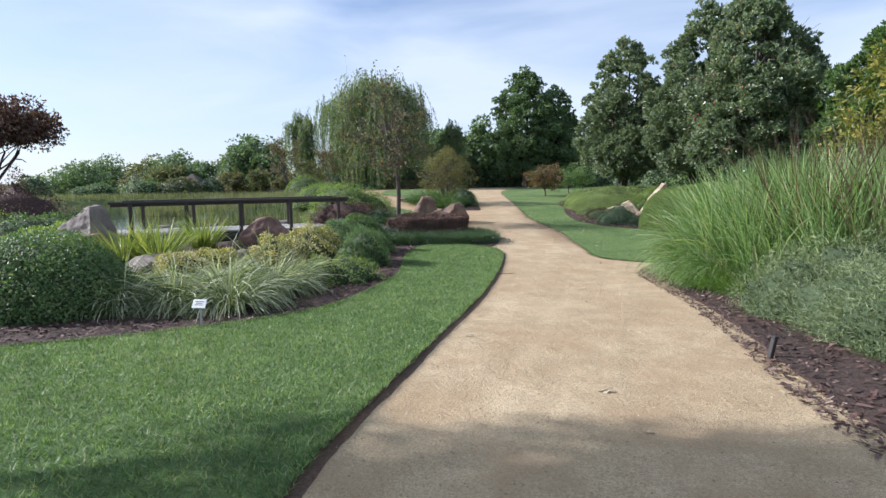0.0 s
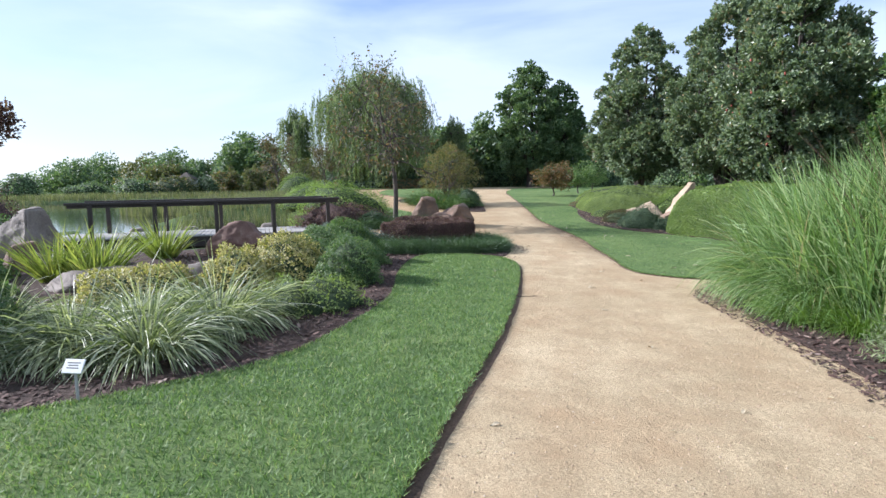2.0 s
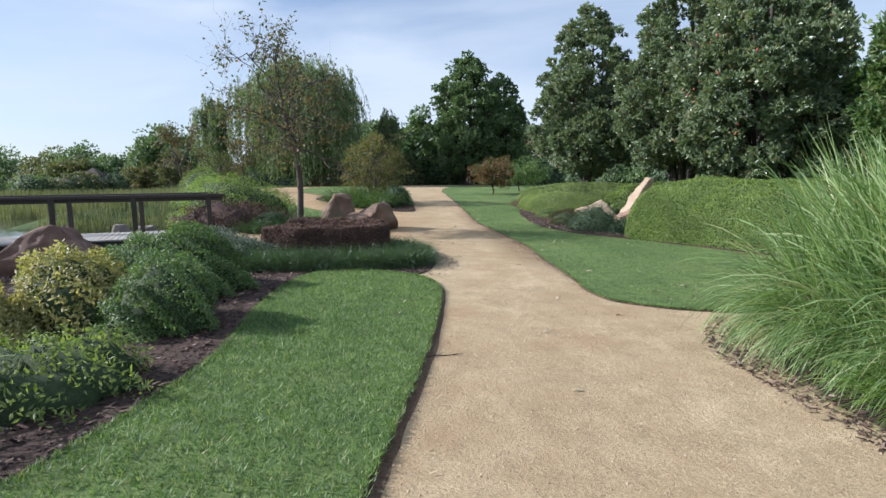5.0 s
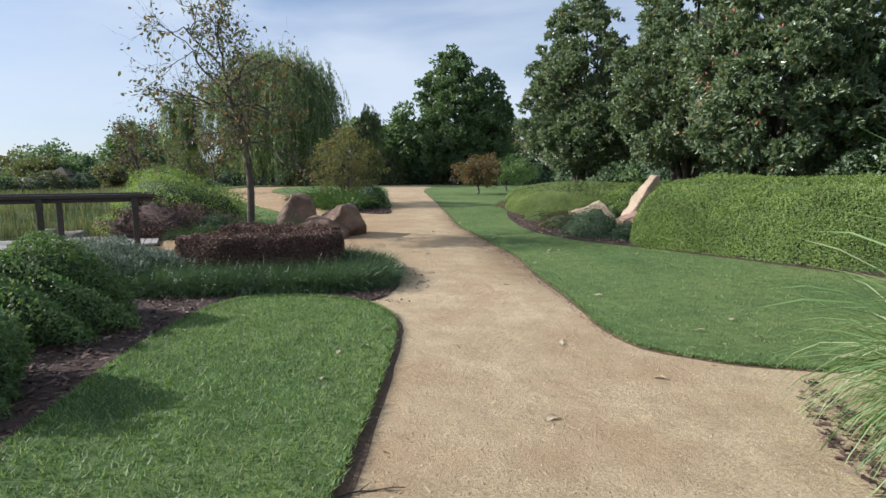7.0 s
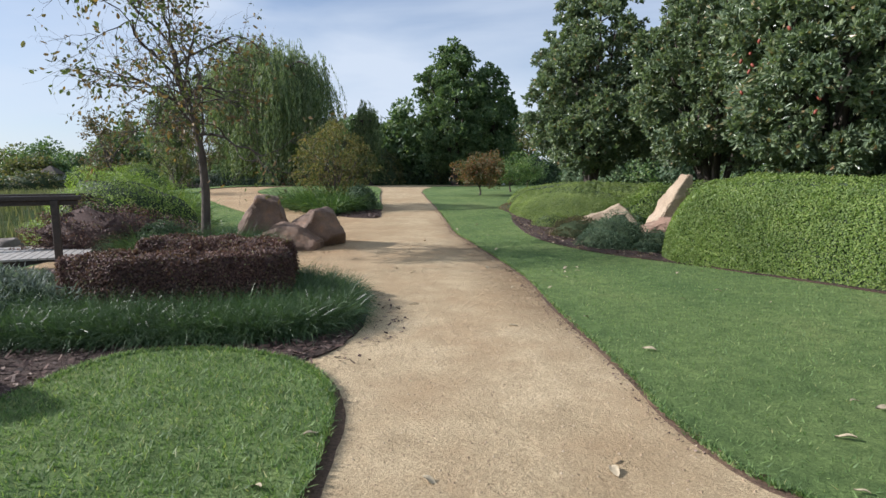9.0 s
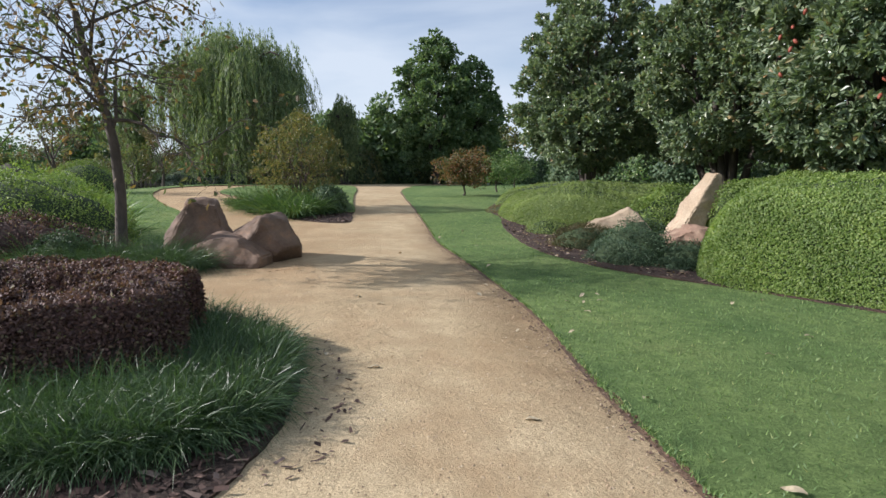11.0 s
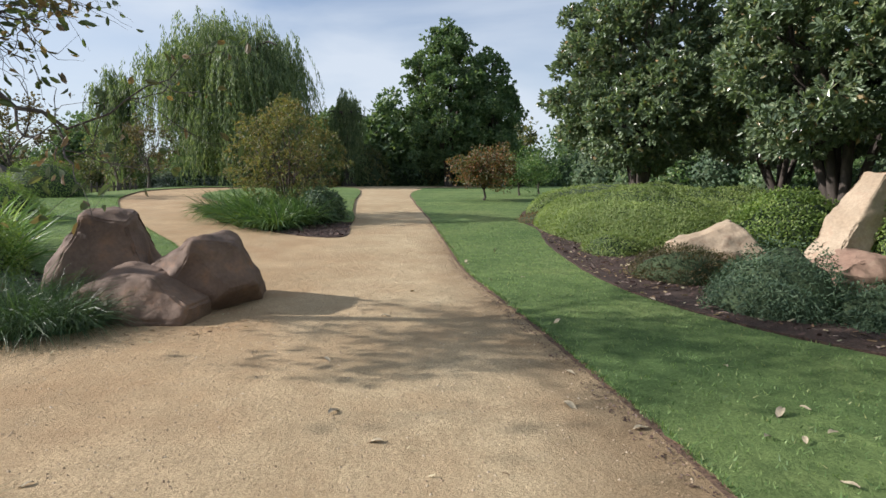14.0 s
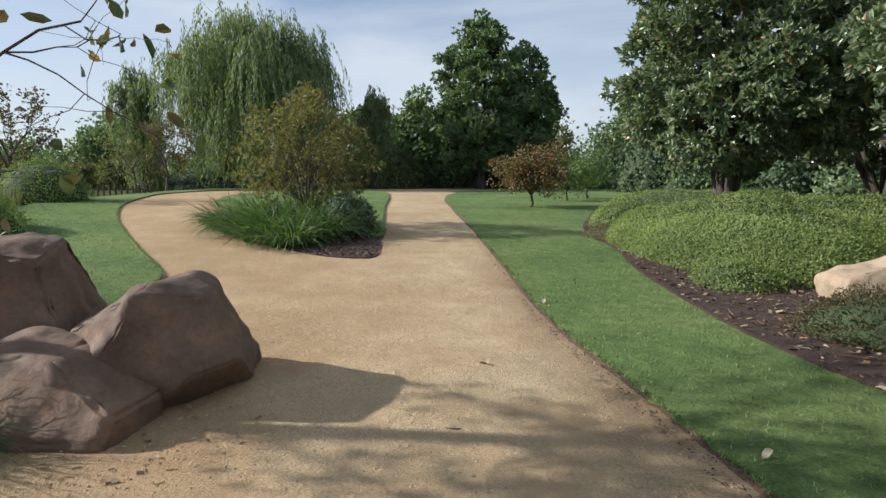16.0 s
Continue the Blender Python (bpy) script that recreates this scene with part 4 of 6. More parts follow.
LAWN_RIGHT = smooth_loop([(30, 12.0), (12, 12.1), (7, 12.15), (5.4, 12.25), (4.64, 12.42), (4.12, 12.66), (3.64, 13.15), (3.55, 13.9), (3.66, 15), (3.77, 17), (3.95, 19), (3.93, 20.9), (3.82, 23), (3.68, 25), (3.77, 28), (3.85, 32), (3.87, 37), (4.2, 43), (5.2, 49), (8, 55), (30, 58)], 14)
BED_LEFT = smooth_loop([(-13, 3.6), (-8, 3.9), (-4.3, 5.0), (-2, 6.5), (-0.5, 8.5), (-0.2, 11), (-0.2, 14), (0.5, 15.2), (1.15, 15.5), (1.45, 16.2), (1.55, 17.0), (1.42, 17.6), (1.1, 18.2), (0.55, 18.85), (-0.3, 19.6), (-2.2, 20.4), (-4.2, 20.4), (-6.5, 17.2), (-10, 16.2), (-14, 15)])
BED_TREE = smooth_loop([(-5.3, 24.4), (-4.2, 22.9), (-2.3, 22.6), (-1.0, 22.62), (-0.4, 23.0), (0.1, 23.3), (0.3, 23.7), (0.0, 24.2), (-0.9, 24.9), (-2.2, 25.9), (-4.2, 27.8), (-5.2, 28.6), (-5.8, 27)])
LAWN_TREE = smooth_loop([(-0.9, 24.6), (-1.05, 25.6), (-1.1, 26.6), (-1.3, 27.6), (-2.6, 29.9), (-4.7, 33.8), (-6.3, 37.6), (-7.6, 42), (-8.4, 46.3), (-7.6, 51), (-5, 55), (-5, 59), (-12, 59), (-14.5, 50), (-10, 40), (-7.2, 33), (-5, 28), (-2.6, 25.4)])
BED_ISLAND = smooth_loop([(-2.9, 34.9), (-2.3, 33.3), (-1.27, 31.5), (-0.2, 30.0), (0.7, 29.05), (1.4, 28.72), (1.74, 28.95), (1.78, 30.2), (1.7, 32.2), (0.7, 33.8), (-0.6, 35.4), (-2, 36)])
LAWN_ISLAND = smooth_loop([(1.74, 30.9), (1.76, 34), (1.77, 38), (1.86, 44), (1.6, 50), (0.6, 53.5), (-2, 54.5), (-4.5, 51), (-5, 45), (-4.2, 40), (-2.5, 36.2), (0.2, 33.6)])
BED_RIGHT = smooth_loop([(14, 14.4), (10.4, 15.2), (8.85, 16.5), (7.95, 18.4), (7.05, 20.1), (6.15, 21.35), (5.72, 22.4), (5.45, 23.7), (5.48, 25.3), (5.72, 27.5), (6.15, 29.6), (6.2, 31.2), (7.0, 33.6), (9, 37), (14, 39), (22, 38), (24, 26), (20, 15)])
BED_GRASS = smooth_loop([(2.62, -4), (2.66, 1), (2.78, 3.4), (2.92, 4.4), (3.28, 6.0), (3.58, 7.5), (3.78, 9.4), (4.08, 10.5), (4.7, 11.3), (6, 11.6), (9, 11.8), (14, 11.5), (14, -4)])
PATH = smooth_loop([(-2, -7), (4.5, -7), (5.5, 5), (6, 11), (7.5, 12.6), (4.6, 16), (4.8, 30), (4.8, 40), (6, 50), (9.5, 56), (12, 62), (4, 60), (0, 58), (-9.5, 57.5), (-10, 47), (-7, 36), (-3, 27.5), (-2.2, 25.2), (-3, 23.6), (-5.2, 22.9), (-5, 20.2), (-2, 19.2), (-1.0, 16), (-1.4, 12), (-1.6, 6)], 6)

build_ground()
tagged(drape("path", PATH, 0.012, SAND, 0.7, "pale crushed granite garden path with small loose stones", 0.05), "", kind="structure")
drape("planting_bed_left", BED_LEFT, 0.03, MULCH, 0.5, "dark bark mulch planting bed beside the lawn", 0.08, 0.01, 1)
drape("planting_bed_tree", BED_TREE, 0.03, MULCH, 0.5, "dark bark mulch bed round boulders and a small tree", 0.08, 0.01, 2)
drape("planting_bed_island", BED_ISLAND, 0.03, MULCH, 0.5, "dark bark mulch island between two paths", 0.08, 0.01, 3)
drape("planting_bed_grass", BED_GRASS, 0.03, MULCH, 0.5, "dark bark mulch strip under tall grasses", 0.08, 0.015, 4)
drape("lawn_left", LAWN_LEFT, 0.052, TURF, 0.5, "short mown green lawn with a cut earth edge", 0.1, 0.008, 5, EDGE_SOIL)
drape("lawn_right", LAWN_RIGHT, 0.03, TURF, 0.6, "short mown green lawn along the path", 0.05, 0.026, 6, EDGE_SOIL)
drape("lawn_tree", LAWN_TREE, 0.06, TURF, 0.6, "short mown green lawn inside a bend of the path", 0.09, 0.012, 7, EDGE_SOIL)
drape("lawn_island", LAWN_ISLAND, 0.06, TURF, 0.6, "short mown green lawn between two paths", 0.09, 0.012, 8, EDGE_SOIL)
drape("planting_bed_right", BED_RIGHT, 0.055, MULCH, 0.6, "dark bark mulch bed under hedges and trees", 0.08, 0.01, 9)
edge_strip("soil_edge", LAWN_LEFT, lambda p: (p[:, 0] > -1.3) & (p[:, 1] > -4.5) & (p[:, 1] < 15.2) & (p[:, 0] > -1.2 + 0.16 * (p[:, 1] - 3)), 0.085, 0.018, EDGE_SOIL, 1, "damp brown soil edge between lawn and path")
tagged(mesh_part("water", [(-60, 4, WATER_Z), (-4.5, 4, WATER_Z), (-4.5, 70, WATER_Z), (-60, 70, WATER_Z)], [(0, 1, 2, 3)], WATER), "still dark green pond water reflecting the sky", kind="structure")


def box(bm, x0, x1, y0, y1, z0, z1, bevel=0.0):
    r = bmesh.ops.create_cube(bm, size=1)
    vs = r["verts"]
    for v in vs:
        v.co = ((x0 + x1) / 2 + v.co.x * (x1 - x0), (y0 + y1) / 2 + v.co.y * (y1 - y0), (z0 + z1) / 2 + v.co.z * (z1 - z0))
    if bevel:
        es = list({e for v in vs for e in v.link_edges})
        bmesh.ops.bevel(bm, geom=es, offset=bevel, segments=1, affect="EDGES")


def box_part(name, dims, material, parent, label="", bevel=0.008, m=None):
    bm = bmesh.new()
    box(bm, *dims, bevel)
    ob = part(name, bm, material, parent, label)
    if m is not None:
        ob.matrix_basis = m
    return ob


# ---- footbridge ----
def footbridge():
    ang = math.degrees(math.atan2(0.51, 1.58))
    br = thing("footbridge", (-3.75, 21.75, -0.17), "low timber footbridge with dark handrails and grey deck boards", "bridge", "", ang)
    length, wide = 8.6, 2.1
    for i in range(60):
        x = -length + 0.05 + i * (length / 60)
        ob = box_part("board", (x, x + 0.132, -0.12, wide + 0.12, -0.04, 0.0), DECK_WOOD, br, "", 0.004)
    for y in (-0.06, wide - 0.04):
        box_part("beam", (-length, 0.1, y, y + 0.1, -0.36, -0.043), DARK_WOOD, br, "dark timber edge beam")
        box_part("handrail", (-length + 0.55, 0.05, y - 0.04, y + 0.14, 1.02, 1.1), DARK_WOOD, br, "dark stained handrail")
        box_part("rail", (-length + 0.6, 0.0, y + 0.02, y + 0.07, 0.93, 1.018), DARK_WOOD, br)
        for x in (-0.35, -2.1, -3.85, -5.62, -7.38):
            box_part("post", (x - 0.06, x + 0.06, y - 0.075, y + 0.018, -0.7, 1.018), DARK_WOOD, br)


footbridge()

# ---- boulders ----
cut_rock("boulder", -0.82, 23.72, (0.52, 0.46, 0.63), [(180, 34, 0.80), (180, 62, 1.0), (0, 20, 0.84), (275, 14, 0.86), (90, 30, 0.95), (320, 76, 0.93), (225, 30, 1.02)], BROWN_STONE, 11, "brown sandstone boulder with a flat sloping top", 4, (0, 0), 0.46)
cut_rock("boulder", -0.2, 22.95, (0.72, 0.42, 0.42), [(0, 44, 0.84), (180, 30, 0.85), (270, 26, 0.84), (90, 30, 0.9), (225, 62, 0.92), (350, 74, 0.94)], BROWN_STONE, 27, "low brown sandstone boulder leaning on two others", -12, (0, 0), 0.1)
cut_rock("boulder", 0.37, 23.42, (0.58, 0.52, 0.50), [(0, 22, 0.84), (0, 50, 0.98), (180, 58, 0.84), (312, 24, 0.90), (330, 62, 0.98), (225, 20, 1.0), (80, 34, 0.95), (318, -38, 0.92)], BROWN_STONE, 12, "brown sandstone boulder with a worn split face", 6, (0, 0), 0.32)
cut_rock("boulder", 8.45, 23.35, (0.20, 0.24, 1.0), [(180, 40, 0.92), (0, 60, 1.0), (270, 30, 0.97)], PALE_STONE, 5, "tall leaning pale sandstone slab", 4, (0, 31), 0.72, 7)
cut_rock("boulder", 8.32, 22.8, (0.66, 0.38, 0.27), [(180, 40, 0.85), (0, 30, 0.9), (270, 35, 0.85), (240, 70, 0.9)], TAN_STONE, 9, "low reddish stone at the foot of a slab", -8, (0, 6), 0.3)
cut_rock("boulder", 7.85, 25.3, (0.68, 0.42, 0.46), [(180, 60, 0.68), (180, 24, 0.95), (0, 35, 0.85), (270, 36, 0.82), (90, 30, 0.9), (225, 60, 0.88)], PALE_STONE, 31, "pale wedge-shaped sandstone among low shrubs", -18, (0, 0), 0.25)
cut_rock("boulder", -5.25, 16.5, (0.66, 0.5, 0.52), [(180, 40, 0.85), (0, 35, 0.85), (270, 30, 0.85), (200, 68, 0.92), (90, 30, 0.9)], RED_STONE, 41, "reddish rough boulder beside the bridge", 10, (0, 0), 0.3)
cut_rock("boulder", -9.5, 14.9, (0.8, 0.5, 0.8), [(180, 52, 0.60), (0, 12, 0.8), (270, 24, 0.85), (90, 30, 0.9)], GREY_STONE, 43, "grey pointed boulder among shrubs", -12, (0, 0), 0.42)
make_rock("boulder", -8.7, 13.9, (0.5, 0.4, 0.7), RED_STONE, 44, "reddish boulder beside a grey boulder", 10, 0.6, (0.0, 0), 0.1, 6)
make_rock("boulder", -5.9, 11.9, (1.0, 0.6, 0.36), GREY_STONE, 47, "flat pinkish grey boulder in the bed", 10, 0.75, (0, 0), 0.06, 8)
make_rock("boulder", -4.5, 12.7, (0.55, 0.4, 0.34), GREY_STONE, 53, "flat pinkish grey boulder in the bed", 40, 0.7, (0, 0), 0.06, 7)
make_rock("boulder", -7.2, 25.3, (0.5, 0.4, 0.5), GREY_STONE, 57, "grey boulder at the edge of the pond", 40, 0.6, (0, 0), 0.16, 7, 2, -0.6)

# ---- planting by the lawn ----
make_shrub("hedge_mound", -5.6, 7.7, (1.35, 1.1, 1.15), L_MID, 61, "dense rounded dark green clipped shrub", "hedge", 20000, 0.045, 0.03, 0.1)
for i, (x, y, s) in enumerate([(-4.55, 7.75, 1.0), (-3.8, 7.85, 1.0), (-3.05, 7.85, 1.12), (-2.8, 9.0, 1.12), (-3.6, 8.8, 0.95), (-5.0, 8.5, 0.9)]):
    make_clump("variegated_grass", x, y, 0.5 * s, 0.74 * s, B_VARIEG, 70 + i, "cream-edged arching strap grass clump on bark mulch", "grass clump", 900, 0.0165, 0.44, 0.75, "variegated grass border", 0.02, 5)
for i, (x, y) in enumerate([(-7.2, 12.6), (-6.7, 13.1), (-6.4, 12.5), (-6.7, 15.6)]):
    make_clump("iris_clump", x, y, 0.5, 0.84, B_IRIS, 90 + i, "bright yellow-green upright strap leaves", "iris", 190, 0.034, 0.14, 0.7, "iris clumps")
for i, (x, y, w, h) in enumerate([(-3.55, 11.75, 0.72, 0.68), (-2.9, 12.8, 0.74, 0.85), (-4.7, 10.9, 0.82, 0.62)]):
    make_shrub("golden_shrub", x, y, (w, w, h), L_GOLD, 100 + i, "golden yellow variegated rounded shrub", "shrub", 6500, 0.06, 0.03, 0.3, 0, 0.9, 1, "golden shrubs")
make_shrub("green_shrub", -2.5, 14.5, (1.08, 0.95, 1.0), L_MID, 110, "glossy mid-green spreading rounded shrub", "shrub", 26000, 0.05, 0.022, 0.25)
make_shrub("green_shrub", -1.85, 12.3, (0.62, 0.75, 0.72), L_MID, 111, "mid-green leafy shrub overhanging the mulch", "shrub", 12000, 0.046, 0.02, 0.35)
make_shrub("green_shrub", -1.95, 10.4, (0.65, 0.85, 0.5), L_COVER, 112, "loose olive-green low shrub over the mulch", "shrub", 6500, 0.055, 0.022, 0.5, 0, 0.9, 1, "", 0.03, 7, None, 0.4)
make_shrub("blue_shrub", -2.75, 17.2, (1.3, 1.05, 0.66), L_BLUE, 114, "blue-grey spreading fine-leaved shrub", "shrub", 20000, 0.08, 0.014, 0.4, 0, 0.9, 1, "", 0.03, 7, None, 0.25)


def hedge_along(name, pts, half, height, leaf, seed, label, leaves, leaf_l, leaf_w, category="hedge"):
    """A clipped hedge that follows a line: a rounded body with leaves all over it."""
    rng = np.random.default_rng(seed)
    pts = np.asarray(pts, float)
    ts = np.linspace(0, len(pts) - 1, 40)
    line = np.column_stack([np.interp(ts, range(len(pts)), pts[:, k]) for k in (0, 1)])
    for _ in range(3):
        line[1:-1] = (line[:-2] + 2 * line[1:-1] + line[2:]) / 4
    z0 = lz(*line.mean(0))
    hedge = thing(name, (*line.mean(0), z0 - 0.02), label, category)
    t = unit(np.gradient(line, axis=0))
    nrm = np.column_stack([-t[:, 1], t[:, 0]])
    rel = line - line.mean(0)

    def at_body(s, a, k):
        i = np.clip(s * 39, 0, 38.999)
        j = i.astype(int)
        f = (i - j)[:, None]
        p, n = rel[j] * (1 - f) + rel[j + 1] * f, nrm[j] * (1 - f) + nrm[j + 1] * f
        tt = t[j] * (1 - f) + t[j + 1] * f
        cap = np.sqrt(1 - (1 - np.clip(np.minimum(s, 1 - s) / 0.05, 0, 1)) ** 2)
        wob = 1 + 0.025 * np.sin(s * 40 + seed) * np.sin(s * 17) + 0.02 * np.sin(a * 3 + s * 23)
        ca, sa = np.cos(a), np.sin(a)
        across = np.sign(ca) * np.abs(ca) ** 0.3 * half * k * cap * wob
        up = np.abs(sa) ** 0.3 * height * k * (0.35 + 0.65 * cap) * wob
        ground = land(p[:, 0] + line.mean(0)[0], p[:, 1] + line.mean(0)[1]) - z0
        pos = np.column_stack([p + n * across[:, None], up + ground])
        out = np.column_stack([n * ca[:, None] + tt * ((s > 0.96) * 1.0 - (s < 0.04) * 1.0)[:, None], sa])
        return pos, out

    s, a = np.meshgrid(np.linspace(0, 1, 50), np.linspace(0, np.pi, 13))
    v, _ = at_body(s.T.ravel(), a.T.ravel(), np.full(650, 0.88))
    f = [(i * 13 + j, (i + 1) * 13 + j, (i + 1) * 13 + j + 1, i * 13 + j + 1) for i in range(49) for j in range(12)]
    # the body's dark purple paints the shade within the hedge
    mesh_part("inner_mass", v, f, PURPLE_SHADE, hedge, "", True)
    pos, out = at_body(rng.uniform(0, 1, leaves), rng.uniform(0, np.pi, leaves), rng.uniform(0.9, 1.03, leaves))
    mesh_part("foliage", *leaf_quads(rng, pos, out, leaf_l, leaf_w, 0.0, 0.9, True), leaf, hedge)
    return hedge


hedge_along("purple_hedge", [(-1.75, 17.45), (-1.1, 17.22), (-0.4, 17.2), (0.22, 17.4), (0.46, 17.75)], 0.33, 0.72, L_PURPLE, 121, "low clipped dark purple-leaved hedge", 42000, 0.034, 0.021)
hedge_along("purple_hedge", [(-1.6, 19.0), (-0.9, 18.85), (-0.3, 18.65), (0.15, 18.35), (0.42, 18.0)], 0.32, 0.74, L_PURPLE, 122, "low clipped dark purple-leaved hedge", 38000, 0.034, 0.021)


def mondo_border():
    """The dark grass border that curves round the purple hedge."""
    rng = np.random.default_rng(131)
    pts = smooth_loop([(-2.2, 16.1), (-1.4, 16.05), (-0.2, 16.08), (0.85, 16.2), (1.36, 16.55), (1.5, 17.1), (1.38, 17.7), (1.02, 18.3), (0.55, 18.75), (0.1, 19.0), (0.4, 18.55), (0.85, 18.05), (1.05, 17.6), (1.0, 17.1), (0.4, 16.75), (-1.0, 16.7), (-2.0, 16.75)], 8)
    pts[:, 0] -= 0.15
    n = 52000
    lo, hi = pts.min(0), pts.max(0)
    p = rng.uniform(lo - 0.05, hi + 0.05, (n * 4, 2))
    p = p[inside(pts, p) | (to_edge(pts, p) < 0.16)][:n]
    z = land(p[:, 0], p[:, 1])
    e = 0.1 * rng.normal(0, 1, (len(p), 2))
    mid = np.array([0.2, 17.4])
    away = unit(p - mid)
    aim = np.column_stack([away * 0.25 + e * 5.5, np.ones(len(p))])
    ob = mesh_part("grass_border", *blades(rng, np.column_stack([p, z + 0.02]), aim, 0.42, 0.0062, 0.45, 4), B_MONDO)
    tagged(ob, "dense dark green arching border grass round a hedge", "border grass", kind="stuff")


mondo_border()

make_shrub("mound_shrub", -4.2, 24.6, (2.0, 1.4, 1.62), L_LIME, 141, "large rounded bright green shrub with a dark skirt", "shrub", 16000, 0.06, 0.024, 0.2)
make_shrub("purple_shrub", -3.9, 23.3, (1.8, 0.6, 0.86), L_PURPLE, 142, "dark reddish low shrub under a green mound", "shrub", 8000, 0.05, 0.03, 0.35, 0, 0.9, 1, "", 0.03, 7, PURPLE_SHADE)
make_shrub("dark_shrub", -2.75, 22.85, (0.6, 0.4, 0.55), L_DARKGREEN, 1430, "dark green rounded shrub beside edging grass", "shrub", 6000, 0.05, 0.022, 0.35)
make_shrub("dark_shrub", -2.5, 23.6, (0.6, 0.45, 0.5), L_DARKGREEN, 143, "dark green low shrub beside a tree", "shrub", 3000, 0.06, 0.03, 0.35)

# ---- trees ----
branch_tree("autumn_tree", -1.92, 23.1, [(0, 0, -0.1), (0.0, 0, 0.5), (0.03, 0.02, 1.2), (0.0, 0, 2.0), (-0.12, 0, 2.7), (-0.35, 0.05, 3.4), (-0.45, 0.05, 4.1)], 0.088,
            [(0.55, 0.3, 0.9), (0.62, 2.9, 0.9), (0.62, 4.4, 0.8), (0.7, 1.6, 1.0), (0.75, 5.6, 1.2), (0.85, 3.4, 0.9), (0.92, 0.6, 1.3), (1.0, 2.2, 2.0), (1.0, 5.0, 2.0), (0.68, 5.5, 0.7), (0.8, 5.85, 0.8), (0.75, 5.1, 0.6), (0.6, 6.2, 0.12), (0.72, 3.2, 0.5)], 1.32, 3, L_APPLE, BARK, 151,
            "small sparse tree with drying brown-green leaves", 2300, 0.11, 0.05, 0.7, 0.05, 0.6, 4, 0.36, 0.26)
crown_tree("island_tree", 0.05, 32.6, [(0.55, 0.9), (1.1, 1.35), (1.8, 1.5), (2.4, 1.25), (2.85, 0.75), (3.15, 0.15)], L_ISLAND, TWIG, 152,
           "low spreading olive and russet leaved tree", "", 200, 13, 6, 0.25, 0.075, 0.036, 13, 0.03, 0.25, 0.9, False, 0.3, 0.14)
MAGNOLIA = [(0.17, 0.3), (0.22, 0.66), (0.30, 0.93), (0.45, 1.0), (0.63, 0.86), (0.79, 0.58), (0.91, 0.3), (1.0, 0.05)]
for i, (x, y, h, r, boughs) in enumerate([(10.0, 32.3, 9.0, 2.45, 300), (12.2, 27.6, 9.8, 2.3, 280), (11.9, 22.6, 9.2, 2.2, 330), (14.7, 18.6, 7.4, 2.4, 200), (15.6, 28.5, 9.6, 3.2, 130), (16.5, 35.0, 9.0, 3.2, 130), (19, 22, 9, 3.4, 130)]):
    # the fourth tree's sunlit look is put into a yellower leaf colour
    crown_tree("magnolia", x, y, [(h * a, r * b) for a, b in MAGNOLIA], L_MID if i == 3 else L_MAGNOLIA, DARK_BARK, 160 + i, "dense dark green glossy-leaved evergreen magnolia", "magnolias", int(boughs * 1.35), 24, 7, 0.34, 0.16 if i < 4 else 0.22, 0.062 if i < 4 else 0.09, 6, 0.12, 0.3, 0.7)
TALL = [(0.12, 0.5), (0.2, 0.85), (0.35, 1.0), (0.55, 0.95), (0.72, 0.75), (0.86, 0.48), (0.95, 0.25), (1.0, 0.05)]
for i, (x, y, h, r) in enumerate([(8.3, 60, 12.0, 3.3), (11.5, 60.4, 10.5, 2.3)]):
    crown_tree("tall_tree", x, y, [(h * a, r * b) for a, b in TALL], L_DARKTREE, DARK_BARK, 171 + i, ("tall full-crowned dark green broadleaf tree", "slimmer dark green broadleaf tree beside a taller one")[i], "tall trees", 480 if i == 0 else 260, 20, 5, 0.48, 0.25, 0.17, 5, 0.22, 1.4, 0.8, False, 0.5, 0.22)


